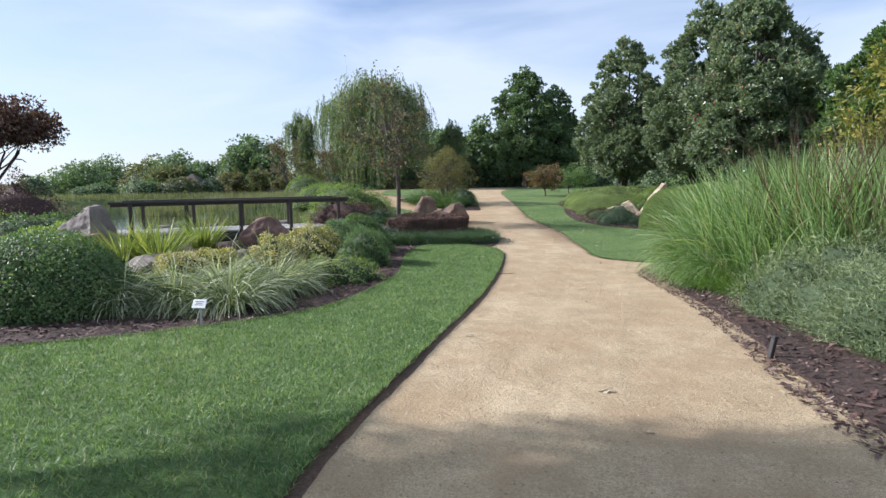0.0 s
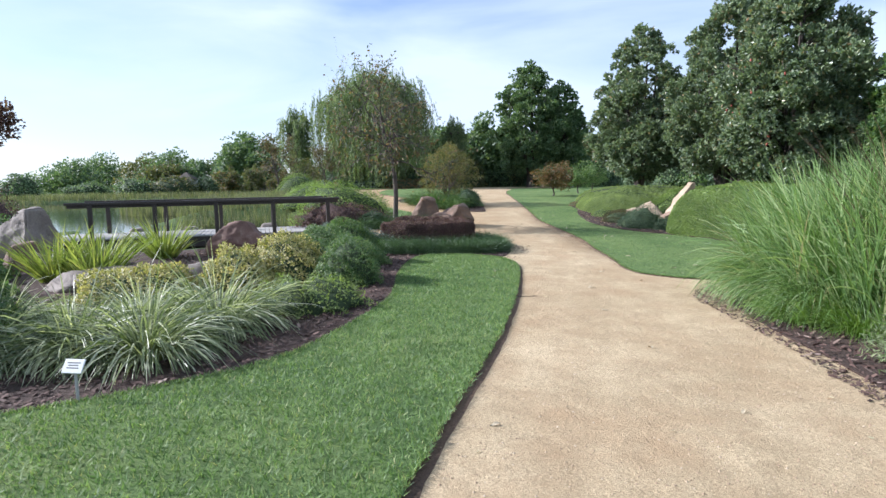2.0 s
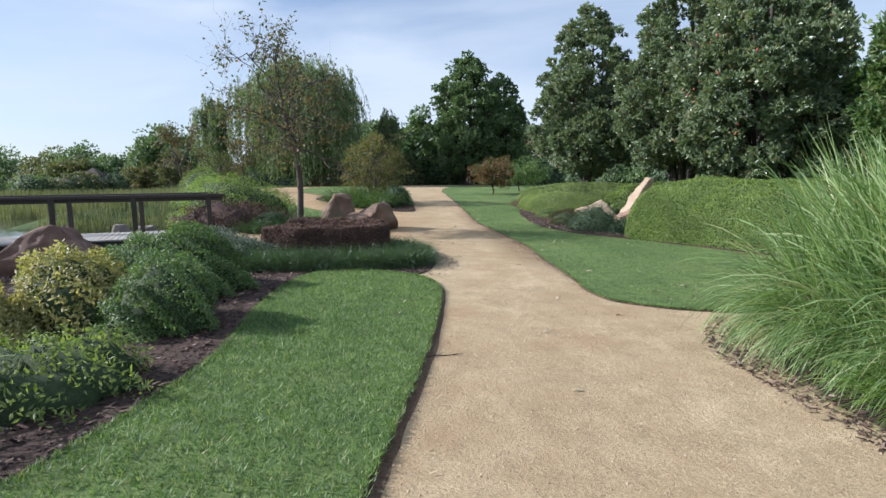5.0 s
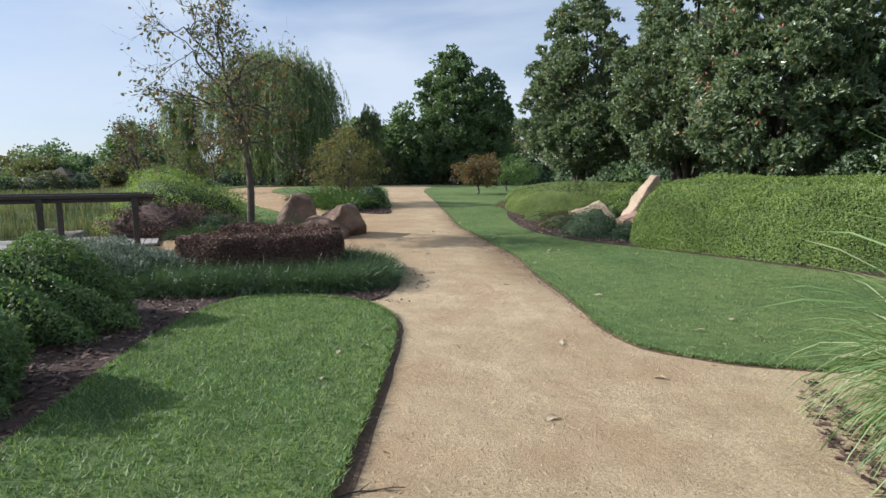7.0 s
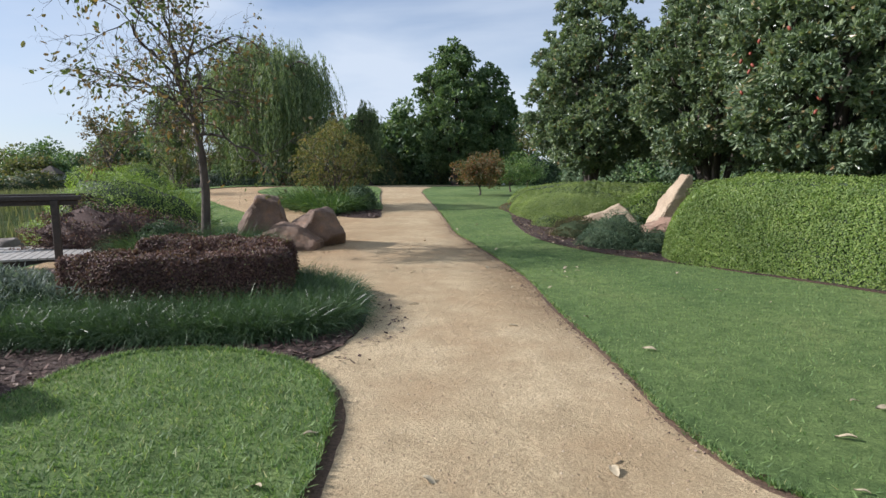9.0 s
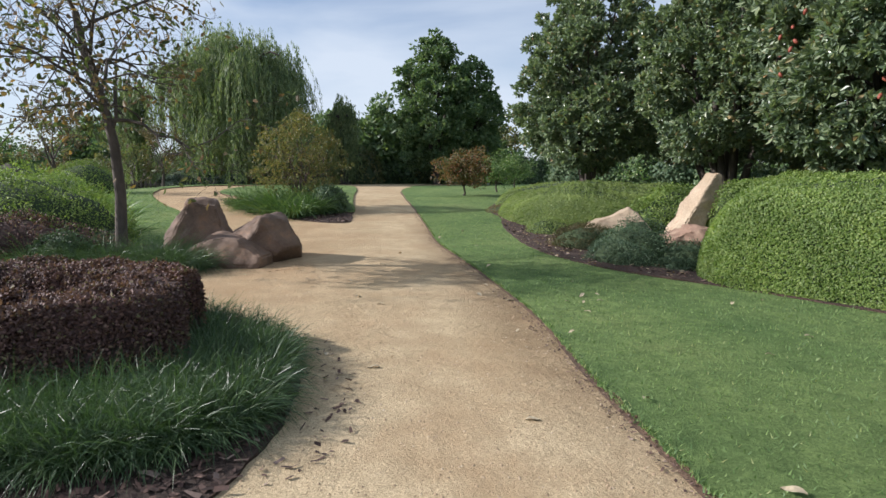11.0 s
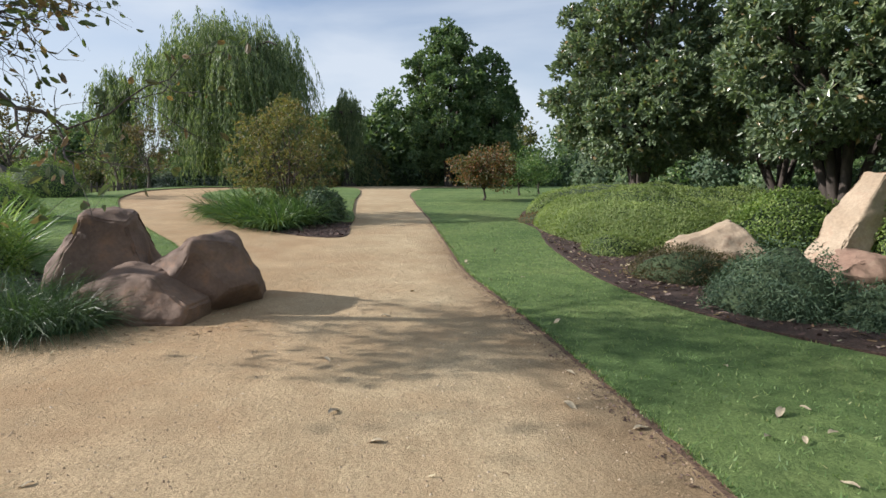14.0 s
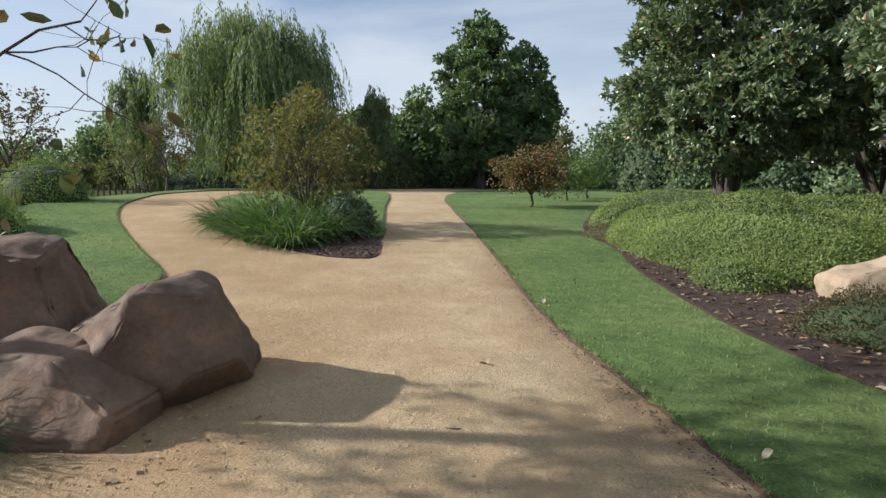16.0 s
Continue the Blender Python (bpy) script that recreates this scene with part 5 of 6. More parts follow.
def willow(x, y, height, wide, seed, label):
    rng = np.random.default_rng(seed)
    tree = thing("willow", (x, y, lz(x, y) - 0.05), label, "willow tree", "willows")
    sets, starts = [tube([(0, 0, -0.1), (0.1, 0, 1.0), (0.0, 0.1, 2.6), (0.2, 0, 4.2)], [0.6, 0.45, 0.4, 0.34], 9)], []
    for i in range(9):
        a = i * 0.7 + rng.uniform(-0.2, 0.2)
        r = wide * rng.uniform(0.45, 0.95)
        top = height * rng.uniform(0.6, 0.82)
        q = np.linspace(0, 1, 9)
        pts = np.column_stack([np.cos(a) * r * q ** 1.3, np.sin(a) * r * q ** 1.3, 3.2 + (top - 3.2) * np.sin(q * 1.9) / np.sin(1.57)])
        sets.append(tube(pts, np.linspace(0.24, 0.04, 9), 5))
        starts.extend(pts[3:])
    mesh_part("trunk", *sets[0], DARK_BARK, tree, "", True)
    for one in sets[1:]:
        mesh_part("limb", *one, DARK_BARK, tree, "", True)
    # fountains of strands: each head is a small dome from which they hang
    heads = [(-0.15 * wide, 0.0, height, 0.26 * wide), (0.3 * wide, 0.0, height * 0.95, 0.24 * wide)]
    for k in range(26 if wide > 4 else 7):
        ang, f = k * 2.4, ((k + 1) / 27) ** 0.5 if wide > 4 else 0.3 + 0.09 * k
        top = height * (1.0 - 0.14 * f ** 2 - rng.uniform(0.0, 0.13)) if k % 3 else height * rng.uniform(0.5, 0.75)
        heads.append((math.cos(ang) * f * wide * 0.86, math.sin(ang) * f * wide * 0.86, top, wide * rng.uniform(0.2, 0.36)))
    at, out = [], []
    for hx, hy, top, rad in heads:
        for _ in range(int(16 + 30 * rad)):
            ang, f = rng.uniform(0, 6.283), rng.uniform(0.1, 1.0) ** 0.5
            away = np.array([math.cos(ang), math.sin(ang), 0.0])
            p = np.array([hx, hy, top]) + away * rad * f * 0.55 - np.array([0, 0, 0.6 * rad * f * f]) + rng.normal(0, 1, 3) * [0.09 * wide, 0.09 * wide, 0.04 * height] - [0, 0, 0.03 * height]
            ln = min(rng.uniform(1.6, 6.4), p[2] - 0.4)
            k = int(ln * 15)
            q = np.linspace(0, 1, k)
            at.append(p + np.outer(np.sin(q * 1.9) * rad * 0.5 * f, away) - np.outer(q ** 1.25 * ln, [0, 0, 1]) + rng.normal(0, 0.06, (k, 3)))
            out.append(np.tile([0, 0, -1.0], (k, 1)) + away * 0.25)
    mesh_part("crown", *leaf_quads(rng, np.concatenate(at), np.concatenate(out), 0.3, 0.062, 0.5, 0.3), L_WILLOW, tree)
    return tree


willow(-6.9, 58.5, 11.7, 5.6, 181, "large weeping willow with long hanging green strands")
willow(-14.4, 58.5, 8.9, 1.9, 182, "slender weeping willow with long hanging green strands")
willow(0.8, 60.0, 7.0, 1.5, 183, "small dark weeping willow beside a larger one")

# ---- right side planting ----
hedge_mass("clipped_hedge", [(7.0, 20.35), (7.45, 19.5), (8.0, 18.5), (8.85, 16.85), (10.3, 15.6), (14, 14.8), (18, 16), (17, 23), (13.5, 25.4), (10.6, 25.2), (9.2, 24.2), (8.72, 23.3), (8.75, 22.7), (8.1, 22.0), (7.3, 21.2)], 1.5, 1.55, L_HEDGE, 191, "large clipped bright green leafy hedge", 230000, 0.038, 0.027, None, 0.05, "hedge", lambda p: (p[:, 0] < 12.5) & (p[:, 1] < 26), 0.8, 0.045)
hedge_mass("ground_cover_mound", [(6.4, 30.6), (6.2, 28.9), (6.5, 27.2), (7.3, 26.3), (8.3, 26.0), (9.6, 26.4), (12.5, 26.5), (13, 31), (10.5, 31.5), (8.5, 31.2), (7.2, 31.2)], 1.0, 2.0, L_COVER, 193, "wide low mounded green ground cover", 120000, 0.042, 0.026, None, 0.13, "hedge", lambda p: p[:, 0] < 11, 0.55, 0.035)
hedge_mass("ground_cover_mound", [(7.0, 33.2), (7.0, 31.8), (8.5, 31.5), (11, 31.8), (14, 33), (13, 37), (9.5, 36.6)], 0.7, 1.5, L_COVER, 194, "wide low mounded olive-green ground cover", 14000, 0.06, 0.035, None, 0.07)
make_shrub("hedge_bump", 9.05, 22.95, (0.5, 0.55, 1.42), L_HEDGE, 1990, "rounded end of a clipped green hedge beside a slab", "hedge", 8000, 0.038, 0.027, 0.12)
make_shrub("green_shrub", 9.6, 25.7, (1.3, 0.7, 1.25), L_HEDGE, 199, "dense green shrub behind a pale stone", "shrub", 9000, 0.06, 0.036, 0.15)
make_shrub("dark_shrub", 7.4, 21.65, (0.6, 0.55, 0.42), L_DARKGREEN, 1950, "dark grey-green low rounded shrub over mulch", "shrub", 5000, 0.05, 0.018, 0.35)
make_shrub("dark_shrub", 6.75, 22.4, (0.78, 0.75, 0.72), L_DARKGREEN, 195, "dark grey-green low rounded shrub over mulch", "shrub", 7000, 0.05, 0.018, 0.3)
make_shrub("heath_shrub", 6.65, 24.1, (0.8, 0.6, 0.5), L_HEATH, 196, "brownish green low heath shrub", "shrub", 6500, 0.05, 0.014, 0.3)
make_shrub("green_low_shrub", 6.6, 26.4, (0.6, 0.55, 0.42), L_COVER, 197, "small rounded green low shrub", "shrub", 3500, 0.05, 0.02, 0.2)
make_shrub("red_low_shrub", 6.6, 31.0, (0.5, 0.9, 0.3), L_RUSSET, 198, "low reddish brown edging shrub", "shrub", 2500, 0.05, 0.02, 0.3)
make_tree("small_russet_tree", 6.5, 37.6, 2.2, (1.4, 1.35, 0.98), L_RUSSET, BARK, 201, "small lawn tree with orange-brown leaves", "tree", 0.05, 0.5, 150, 60, 0.28, 0.09, 0.055, 3, 1.2)
for i, (x, y, h) in enumerate([(4.9, 10.6, 1.3), (4.87, 9.7, 1.4), (4.97, 8.8, 1.35), (5.6, 10.8, 1.6), (5.62, 10.0, 1.65), (5.72, 9.0, 1.7), (5.62, 8.1, 1.5), (6.42, 10.4, 1.7), (6.52, 9.3, 1.75), (6.62, 8.1, 1.65), (7.42, 10.0, 1.75), (7.52, 8.8, 1.75)]):
    make_clump("tall_grass", x + 0.2, y, 1.3, h, B_TALL, 210 + i, "tall arching fresh green ornamental grass clump", "ornamental grass", 900, 0.022, 0.22 if h < 1.5 else 0.17, 0.09, "tall grass stand", 0.02, 7)
for i, (x, y, h) in enumerate([(4.75, 10.95, 0.95), (4.7, 10.4, 0.95), (4.7, 9.8, 0.9), (5.3, 11.1, 1.0), (4.7, 9.3, 0.8), (5.1, 10.5, 1.15)]):
    make_clump("drooping_grass", x, y, 0.8, h, B_TALL, 260 + i, "drooping pale green ornamental grass clump by the path", "ornamental grass", 1300, 0.010, 0.42, 0.25, "drooping grass clumps", 0.02, 7)
for i, (x, y) in enumerate([(5.7, 8.9), (6.5, 9.6), (7.3, 8.6), (6.2, 7.6), (7.9, 9.4)]):
    make_clump("plume_grass", x, y, 0.7, 2.05, B_PLUME, 225 + i, "reddish brown grass plumes above green blades", "ornamental grass", 190, 0.02, 0.1, 0.3, "russet grass plumes", 0.02, 5)
for i, (x, y) in enumerate([(4.35, 9.25), (4.6, 8.7)]):
    make_clump("short_grass", x, y, 0.62, 0.5, B_SHORT, 220 + i, "short bright green grass tuft by the path", "grass clump", 900, 0.009, 0.35, 0.8, "short grass tufts")
for i, (x, y, w, h) in enumerate([(4.55, 7.1, 0.75, 0.75), (4.8, 6.1, 0.9, 0.9), (4.5, 5.3, 0.72, 0.72), (5.4, 7.2, 0.9, 1.1), (5.6, 5.2, 0.85, 1.05)]):
    make_shrub("feathery_shrub", x, y, (w, w, h), L_GREYGREEN, 230 + i, "soft feathery grey-green shrub over bark mulch", "shrub", 17000, 0.08, 0.011, 0.5, 0, 1.0, 1, "feathery shrubs", 0.03, 7, None, 0.42)

# ---- far planting ----
make_tree("purple_tree", -15.6, 19.8, 5.3, (2.3, 2.2, 0.95), L_PURPLE, DARK_BARK, 241, "purple-leaved spreading tree by the pond", "tree", 0.12, 2.6, 230, 70, 0.42, 0.12, 0.08, 3, 4.15)
far = [(-70, 118, 9, 6, 1), (-58, 112, 8, 5, 0), (-50, 105, 9.5, 5, 1), (-43, 100, 7, 4, 2), (-37, 104, 8, 5, 0), (-31, 92, 7, 4.5, 2), (-30.5, 88, 11.4, 4.4, 1), (-26.5, 86, 10.4, 4.2, 1), (-15, 84, 8, 4, 0), (-9, 82, 8, 5, 1), (-3, 78, 8, 5, 1),
       (3.4, 66, 7.4, 3.4, 1), (-0.5, 68, 6.8, 3.4, 1), (13.4, 68, 4.8, 3.2, 1), (6, 70, 6.5, 4.5, 1), (17, 78, 7, 4, 0), (23, 68, 8, 4.5, 1), (30, 58, 9, 5, 1), (26, 46, 9, 4.5, 1), (32, 40, 10, 5, 1), (27, 30, 9, 4, 1), (34, 80, 9, 6, 0), (-84, 100, 8, 6, 1), (-95, 85, 9, 6, 0), (10, 92, 9, 6, 0), (-64, 100, 7, 6, 2), (-46, 96, 6, 4, 0), (-33, 98, 6, 5, 1), (-105, 70, 9, 6, 1), (-78, 60, 8, 6, 1), (26, 14, 8, 4, 1), (22, 6, 8, 4, 0)]
for i, (x, y, h, r, k) in enumerate(far):
    h = h * (0.85 if x < -12 else 1.0)
    make_tree("park_tree", x, y, h, (r, r, h * 0.5), (L_OLIVE, L_DARKTREE, L_DARKTREE)[k], DARK_BARK, 300 + i, ("olive-green broadleaf park tree", "dark green dense park tree", "dark green low park tree")[k], "tree", 0.22, h * 0.2, 150, 34, r * 0.27, 0.46, 0.32, 2, h * 0.5, (0, 0), 0.0, "park trees", None, 0.95, 0.2, 5)
rng_far = np.random.default_rng(5)
for i in range(34):
    x = -34 + i * 2.1 + rng_far.uniform(-0.5, 0.5)
    y = 64 + 3.0 * np.sin(i * 0.7) + (19 if x < -10 else 0) + rng_far.uniform(-1, 1)
    h = rng_far.uniform(1.6, 3.0)
    make_shrub("leafy_shrub", x, y, (2.0, 1.3, h), (L_DARKGREEN, L_DARKTREE, L_OLIVE)[i % 3], 400 + i, ("dark green dense leafy shrub under park trees", "green dense leafy shrub under park trees", "olive green loose shrub under park trees")[i % 3], "shrub", 1500, 0.26, 0.16, 0.35, 0, 0.9, 1, "shrubs under park trees")
for i, (x, y, h) in enumerate([(-26, 80, 4.2), (-22, 78.5, 3.6), (-18.5, 77, 4.6), (-15.6, 73, 3.8), (-13.6, 69, 4.4), (-11.6, 65.5, 3.4), (-9.6, 63.5, 3.8), (-30, 81, 4.0)]):
    make_tree("bushy_tree", x, y, h, (2.0, 1.7, h * 0.5), (L_OLIVE, L_APPLE, L_DARKTREE)[i % 3], DARK_BARK, 700 + i, ("olive green bushy small tree", "brownish green bushy small tree", "dark green bushy small tree")[i % 3], "tree", 0.08, 0.6, 90, 50, 0.5, 0.22, 0.14, 2, h * 0.5, (0, 0), 0.0, "bushy trees by the pond", None, 0.95, 0.2, 4)
for i in range(11):
    x, y = 17 + i * 1.7, 52 - 1.9 * i + rng_far.uniform(-1, 1)
    make_shrub("leafy_shrub", x, y, (2.0, 1.6, rng_far.uniform(2.4, 3.6)), (L_DARKGREEN, L_DARKTREE, L_MID)[i % 3], 480 + i, "dense green leafy shrub under park trees", "shrub", 1800, 0.24, 0.15, 0.35, 0, 0.9, 1, "shrubs under park trees")
for i in range(9):
    x, y = 17.5 + 0.5 * (i % 3), 15 + i * 2.4
    make_shrub("leafy_shrub", x, y, (1.7, 1.7, rng_far.uniform(1.3, 1.9)), (L_DARKGREEN, L_DARKTREE)[i % 2], 495 + i, "dense dark green leafy shrub behind magnolias", "shrub", 2000, 0.2, 0.12, 0.35, 0, 0.9, 1, "shrubs behind magnolias")
for i in range(16):
    x, y = -76 + i * 4.2, 88 + 8 * np.sin(i * 1.3)
    make_shrub("bank_shrub", x, y, (3.2, 2.0, rng_far.uniform(1.6, 3.2)), (L_OLIVE, L_DARKTREE, L_DARKTREE)[i % 3], 450 + i, "rounded shrub on the grassy pond bank", "shrub", 1300, 0.36, 0.22, 0.35, 0, 0.9, 1, "shrubs on the pond bank")

# ---- planting round the pond and the far lawn ----
for i, (x, y, w, h, k) in enumerate([(-12.5, 17.0, 1.6, 0.95, 0), (-15.0, 18.4, 2.0, 1.2, 1), (-10.8, 15.6, 1.2, 0.7, 2), (-9.3, 12.6, 1.3, 0.75, 0), (-8.0, 10.6, 1.3, 0.7, 0), (-17.5, 21.5, 2.2, 2.0, 3), (-14.6, 14.6, 1.8, 1.1, 3), (-11.5, 13.0, 1.4, 0.8, 1), (-13.2, 20.6, 1.4, 0.8, 2), (-20.0, 19.0, 2.6, 2.6, 3), (-18.6, 24.5, 2.0, 1.6, 3), (-14.7, 19.4, 1.7, 2.75, 3)]):
    make_shrub("pondside_shrub", x, y, (w, w * 0.8, h), (L_MID, L_HEDGE, L_LIME, L_PURPLE)[k], 500 + i, ("mid-green leafy pondside shrub", "dense green pondside shrub", "lime green low pondside shrub", "dark purple-leaved pondside shrub")[k], "shrub", 3800, 0.085, 0.05, 0.3, 0, 0.9, 1, "shrubs by the pond", 0.03, 7, PURPLE_SHADE if k == 3 else None)
make_shrub("mound_shrub", -7.0, 31.5, (1.5, 1.3, 1.25), L_LIME, 520, "rounded lime green shrub by the pond", "shrub", 7000, 0.07, 0.03, 0.15)
make_shrub("round_shrub", -9.6, 39.5, (1.5, 1.3, 1.5), L_HEDGE, 521, "neat round clipped green shrub on the lawn", "shrub", 6000, 0.06, 0.035, 0.1)
for i, (x, y, h) in enumerate([(-3.5, 25.8, 0.95), (-4.1, 26.7, 1.0), (-4.9, 27.5, 1.0), (-3.0, 25.0, 0.7)]):
    make_clump("lily_clump", x, y, 0.7, h, B_TALL, 530 + i, "broad-leaved upright green lily clump", "lily", 260, 0.04, 0.22, 0.7, "lily clumps")
for i, (x, y, r, h) in enumerate([(-0.72, 22.5, 0.6, 0.55), (-1.05, 22.35, 0.6, 0.6), (-0.9, 22.7, 0.62, 0.5), (-1.4, 22.6, 0.66, 0.62), (-1.95, 22.6, 0.66, 0.64), (-2.5, 22.65, 0.66, 0.62), (-3.1, 22.7, 0.66, 0.62), (-1.2, 23.05, 0.6, 0.5), (-2.2, 23.0, 0.66, 0.6)]):
    make_clump("edging_grass", x, y, r, h, B_MONDO, 540 + i, "dark green tufted edging grass by boulders", "grass clump", 1100, 0.0062, 0.4, 0.9, "edging grass tufts")
for i, (x, y, h) in enumerate([(-0.5, 30.6, 0.7), (0.1, 30.1, 0.68), (-1.1, 31.5, 0.74), (-1.6, 32.4, 0.76), (-0.4, 31.3, 0.9), (0.5, 30.8, 0.82), (-0.9, 32.4, 0.95), (0.6, 31.5, 0.95), (-0.2, 32.1, 1.0)]):
    make_clump("agapanthus", x, y, 0.75, h, B_STRAP, 550 + i, "green strap-leaved clump under a small tree", "agapanthus", 520, 0.022, 0.38, 0.85, "strap-leaved clumps")
make_shrub("dark_shrub", 1.05, 31.6, (0.6, 0.9, 0.95), L_DARKGREEN, 560, "dark rounded shrub beside a small tree", "shrub", 3500, 0.07, 0.04, 0.3)
for i, (x, y) in enumerate([(8.9, 41.5), (10.4, 43.5)]):
    make_tree("small_lawn_tree", x, y, 2.5, (1.3, 1.3, 1.0), L_MID, BARK, 570 + i, "small green tree on an open lawn", "tree", 0.045, 0.6, 80, 40, 0.3, 0.1, 0.06, 3, 1.15, (0, 0), 0.1, "small lawn trees")
for i, (x, y, h) in enumerate([(-10.8, 53.0, 4.6), (-13.2, 54.5, 4.8), (-11.3, 40.5, 4.8)]):
    branch_tree("thin_tree", x, y, [(0, 0, -0.1), (0.05, 0, 0.5), (0.1, 0, 1.1), (0.0, 0.05, 1.7)], 0.09,
                [(0.5, 0.4, 1.0), (0.7, 2.4, 1.0), (0.8, 4.4, 1.1), (1.0, 1.2, 1.6), (1.0, 5.2, 1.6), (1.0, 3.3, 1.7)], h * 0.26, 3, L_DRY if i != 1 else L_OLIVE, BARK, 580 + i,
                "thin small tree with brownish autumn leaves", 1500, 0.12, 0.07, 0.6, 0.2, 0.3)
for i, (x, y, k) in enumerate([(-4.0, 56.5, 1), (-7.0, 57.5, 0), (-2.0, 57.5, 1), (-10.0, 58, 0), (-12.6, 60, 0), (-14.5, 63.5, 2), (-11.6, 61.5, 2)]):
    make_shrub("border_shrub", x, y, (2.0, 1.0, 0.9 + 0.5 * (k == 2)), (L_BLUE, L_RUSSET, L_DARKGREEN)[k], 590 + i, ("low grey-green border shrub", "low reddish brown border shrub", "dark green border shrub")[k], "shrub", 2000, 0.16, 0.08, 0.35, 0, 0.9, 1, "shrubs under the willow")
reed_bed("reed_bed", [(-14, 62), (-20, 69), (-30, 74.5), (-40, 74), (-50, 62), (-55, 64), (-48, 78), (-32, 80), (-18, 75), (-12, 66)], 9000, 0.75, 600, "olive and straw coloured reeds along the pond", None, 0.06)
reed_bed("reed_bed", [(-6.0, 29.0), (-9, 29.6), (-12.5, 29.0), (-14.5, 34), (-14, 41), (-12, 45), (-10, 40), (-8.6, 35.5)], 7000, 0.6, 601, "olive reeds standing in shallow pond water", None, 0.028)
reed_bed("reed_bed", [(-19, 38), (-24, 44), (-23, 48), (-18, 45), (-16.5, 41)], 3500, 0.95, 602, "olive reeds standing in shallow pond water", None, 0.035)
reed_bed("reed_bed", [(-16.5, 20), (-19, 25), (-22, 25), (-22, 20)], 3000, 0.9, 603, "olive reeds standing in shallow pond water", None, 0.03)
for i, (x, y, r) in enumerate([(-12.2, 24.6, 0.5), (-10.8, 26.2, 0.4), (-9.0, 27.6, 0.45), (-13.6, 22.4, 0.45), (-8.2, 18.4, 0.4)]):
    make_rock("boulder", x, y, (r, r * 0.8, r * 1.1), GREY_STONE, 670 + i, "grey boulder standing in the pond shallows", 30 * i, 0.6, (0, 0), 0.1, 7, 1, WATER_Z - 0.12)


# ---- fence, plant label, pegs, pole, pavilion ----
def picket_fence():
    f = thing("picket_fence", (-11.7, 46.5, lz(-11.7, 46.5)), "low weathered timber picket fence at the lawn edge", "fence", "", 14)
    for i in range(22):
        dims = (-2.6 + i * 0.24, -2.52 + i * 0.24, -0.03, 0.03, -0.1, 0.62 + 0.03 * (i % 3))
        box_part("picket", dims, BARK, f)
    box_part("rail", (-2.7, 2.6, 0.032, 0.07, 0.42, 0.5), BARK, f)


def plant_label():
    x, y = -2.9, 6.55
    s = thing("plant_label", (x, y, lz(x, y) + 0.03), "small white plant label on a grey metal stake", "plant label", "", -8)
    box_part("stake", (-0.012, 0.012, -0.006, 0.006, -0.05, 0.25), STEEL, s, "grey metal stake", 0.002)
    m = pose(0, -0.012, 0.29, 58, 0, 0)
    plate = box_part("plate", (-0.085, 0.085, -0.055, 0.055, -0.006, 0.006), SIGN_WHITE, s, "white tilted plate", 0.004, m)
    for k, (w, yy) in enumerate([(0.11, 0.026), (0.085, 0.006), (0.10, -0.014)]):
        box_part("text_line", (-w / 2, w / 2, yy - 0.004, yy + 0.004, 0.0061, 0.0075), SIGN_INK, plate, "", 0)


def marker_peg(x, y):
    p = thing("marker_peg", (x, y, lz(x, y) + 0.02), "short dark plastic irrigation peg in mulch", "peg")
    box_part("body", (-0.022, 0.022, -0.022, 0.022, -0.05, 0.19), BLACK_PLASTIC, p, "", 0.006, pose(0, 0, 0, 4, 9, 20))
    box_part("cap", (-0.03, 0.03, -0.03, 0.03, 0.19, 0.21), BLACK_PLASTIC, p, "", 0.006, pose(0, 0, 0, 4, 9, 20))


def lamp_post(x, y, h):
    s = thing("lamp_post", (x, y, lz(x, y)), "slim pale grey metal lamp post", "lamp post")
    bm = bmesh.new()
    bmesh.ops.create_cone(bm, segments=12, radius1=0.09, radius2=0.06, depth=h, cap_ends=True, matrix=Matrix.Translation((0, 0, h / 2)))
    part("pole", bm, STEEL, s)
    box_part("lamp_head", (-0.15, 0.15, -0.15, 0.15, h + 0.003, h + 0.25), STEEL, s, "", 0.03)
    box_part("base", (-0.14, 0.14, -0.14, 0.14, -0.05, 0.12), STEEL, s, "", 0.02)


def pavilion(x, y):
    p = thing("pavilion", (x, y, lz(x, y)), "small white garden pavilion across the pond", "pavilion")
    for sx in (-1, 1):
        for sy in (-1, 1):
            box_part("column", (sx * 1.0 - 0.16, sx * 1.0 + 0.16, sy * 0.9 - 0.16, sy * 0.9 + 0.16, -0.1, 2.3), WHITE_PAINT, p)
    box_part("back_wall", (-0.83, 0.83, 0.8, 0.9, 0, 2.2), WHITE_PAINT, p)
    bm = bmesh.new()
    bmesh.ops.create_cone(bm, segments=4, radius1=1.7, radius2=0.15, depth=1.0, cap_ends=True, matrix=Matrix.Translation((0, 0, 2.83)) @ Matrix.Rotation(radians(45), 4, "Z"))
    part("roof", bm, BARK, p, "dark shingle roof")


picket_fence()
plant_label()
marker_peg(3.02, 5.2)
marker_peg(-1.15, 22.75)
lamp_post(12.6, 60, 3.8)
pavilion(-37, 84)

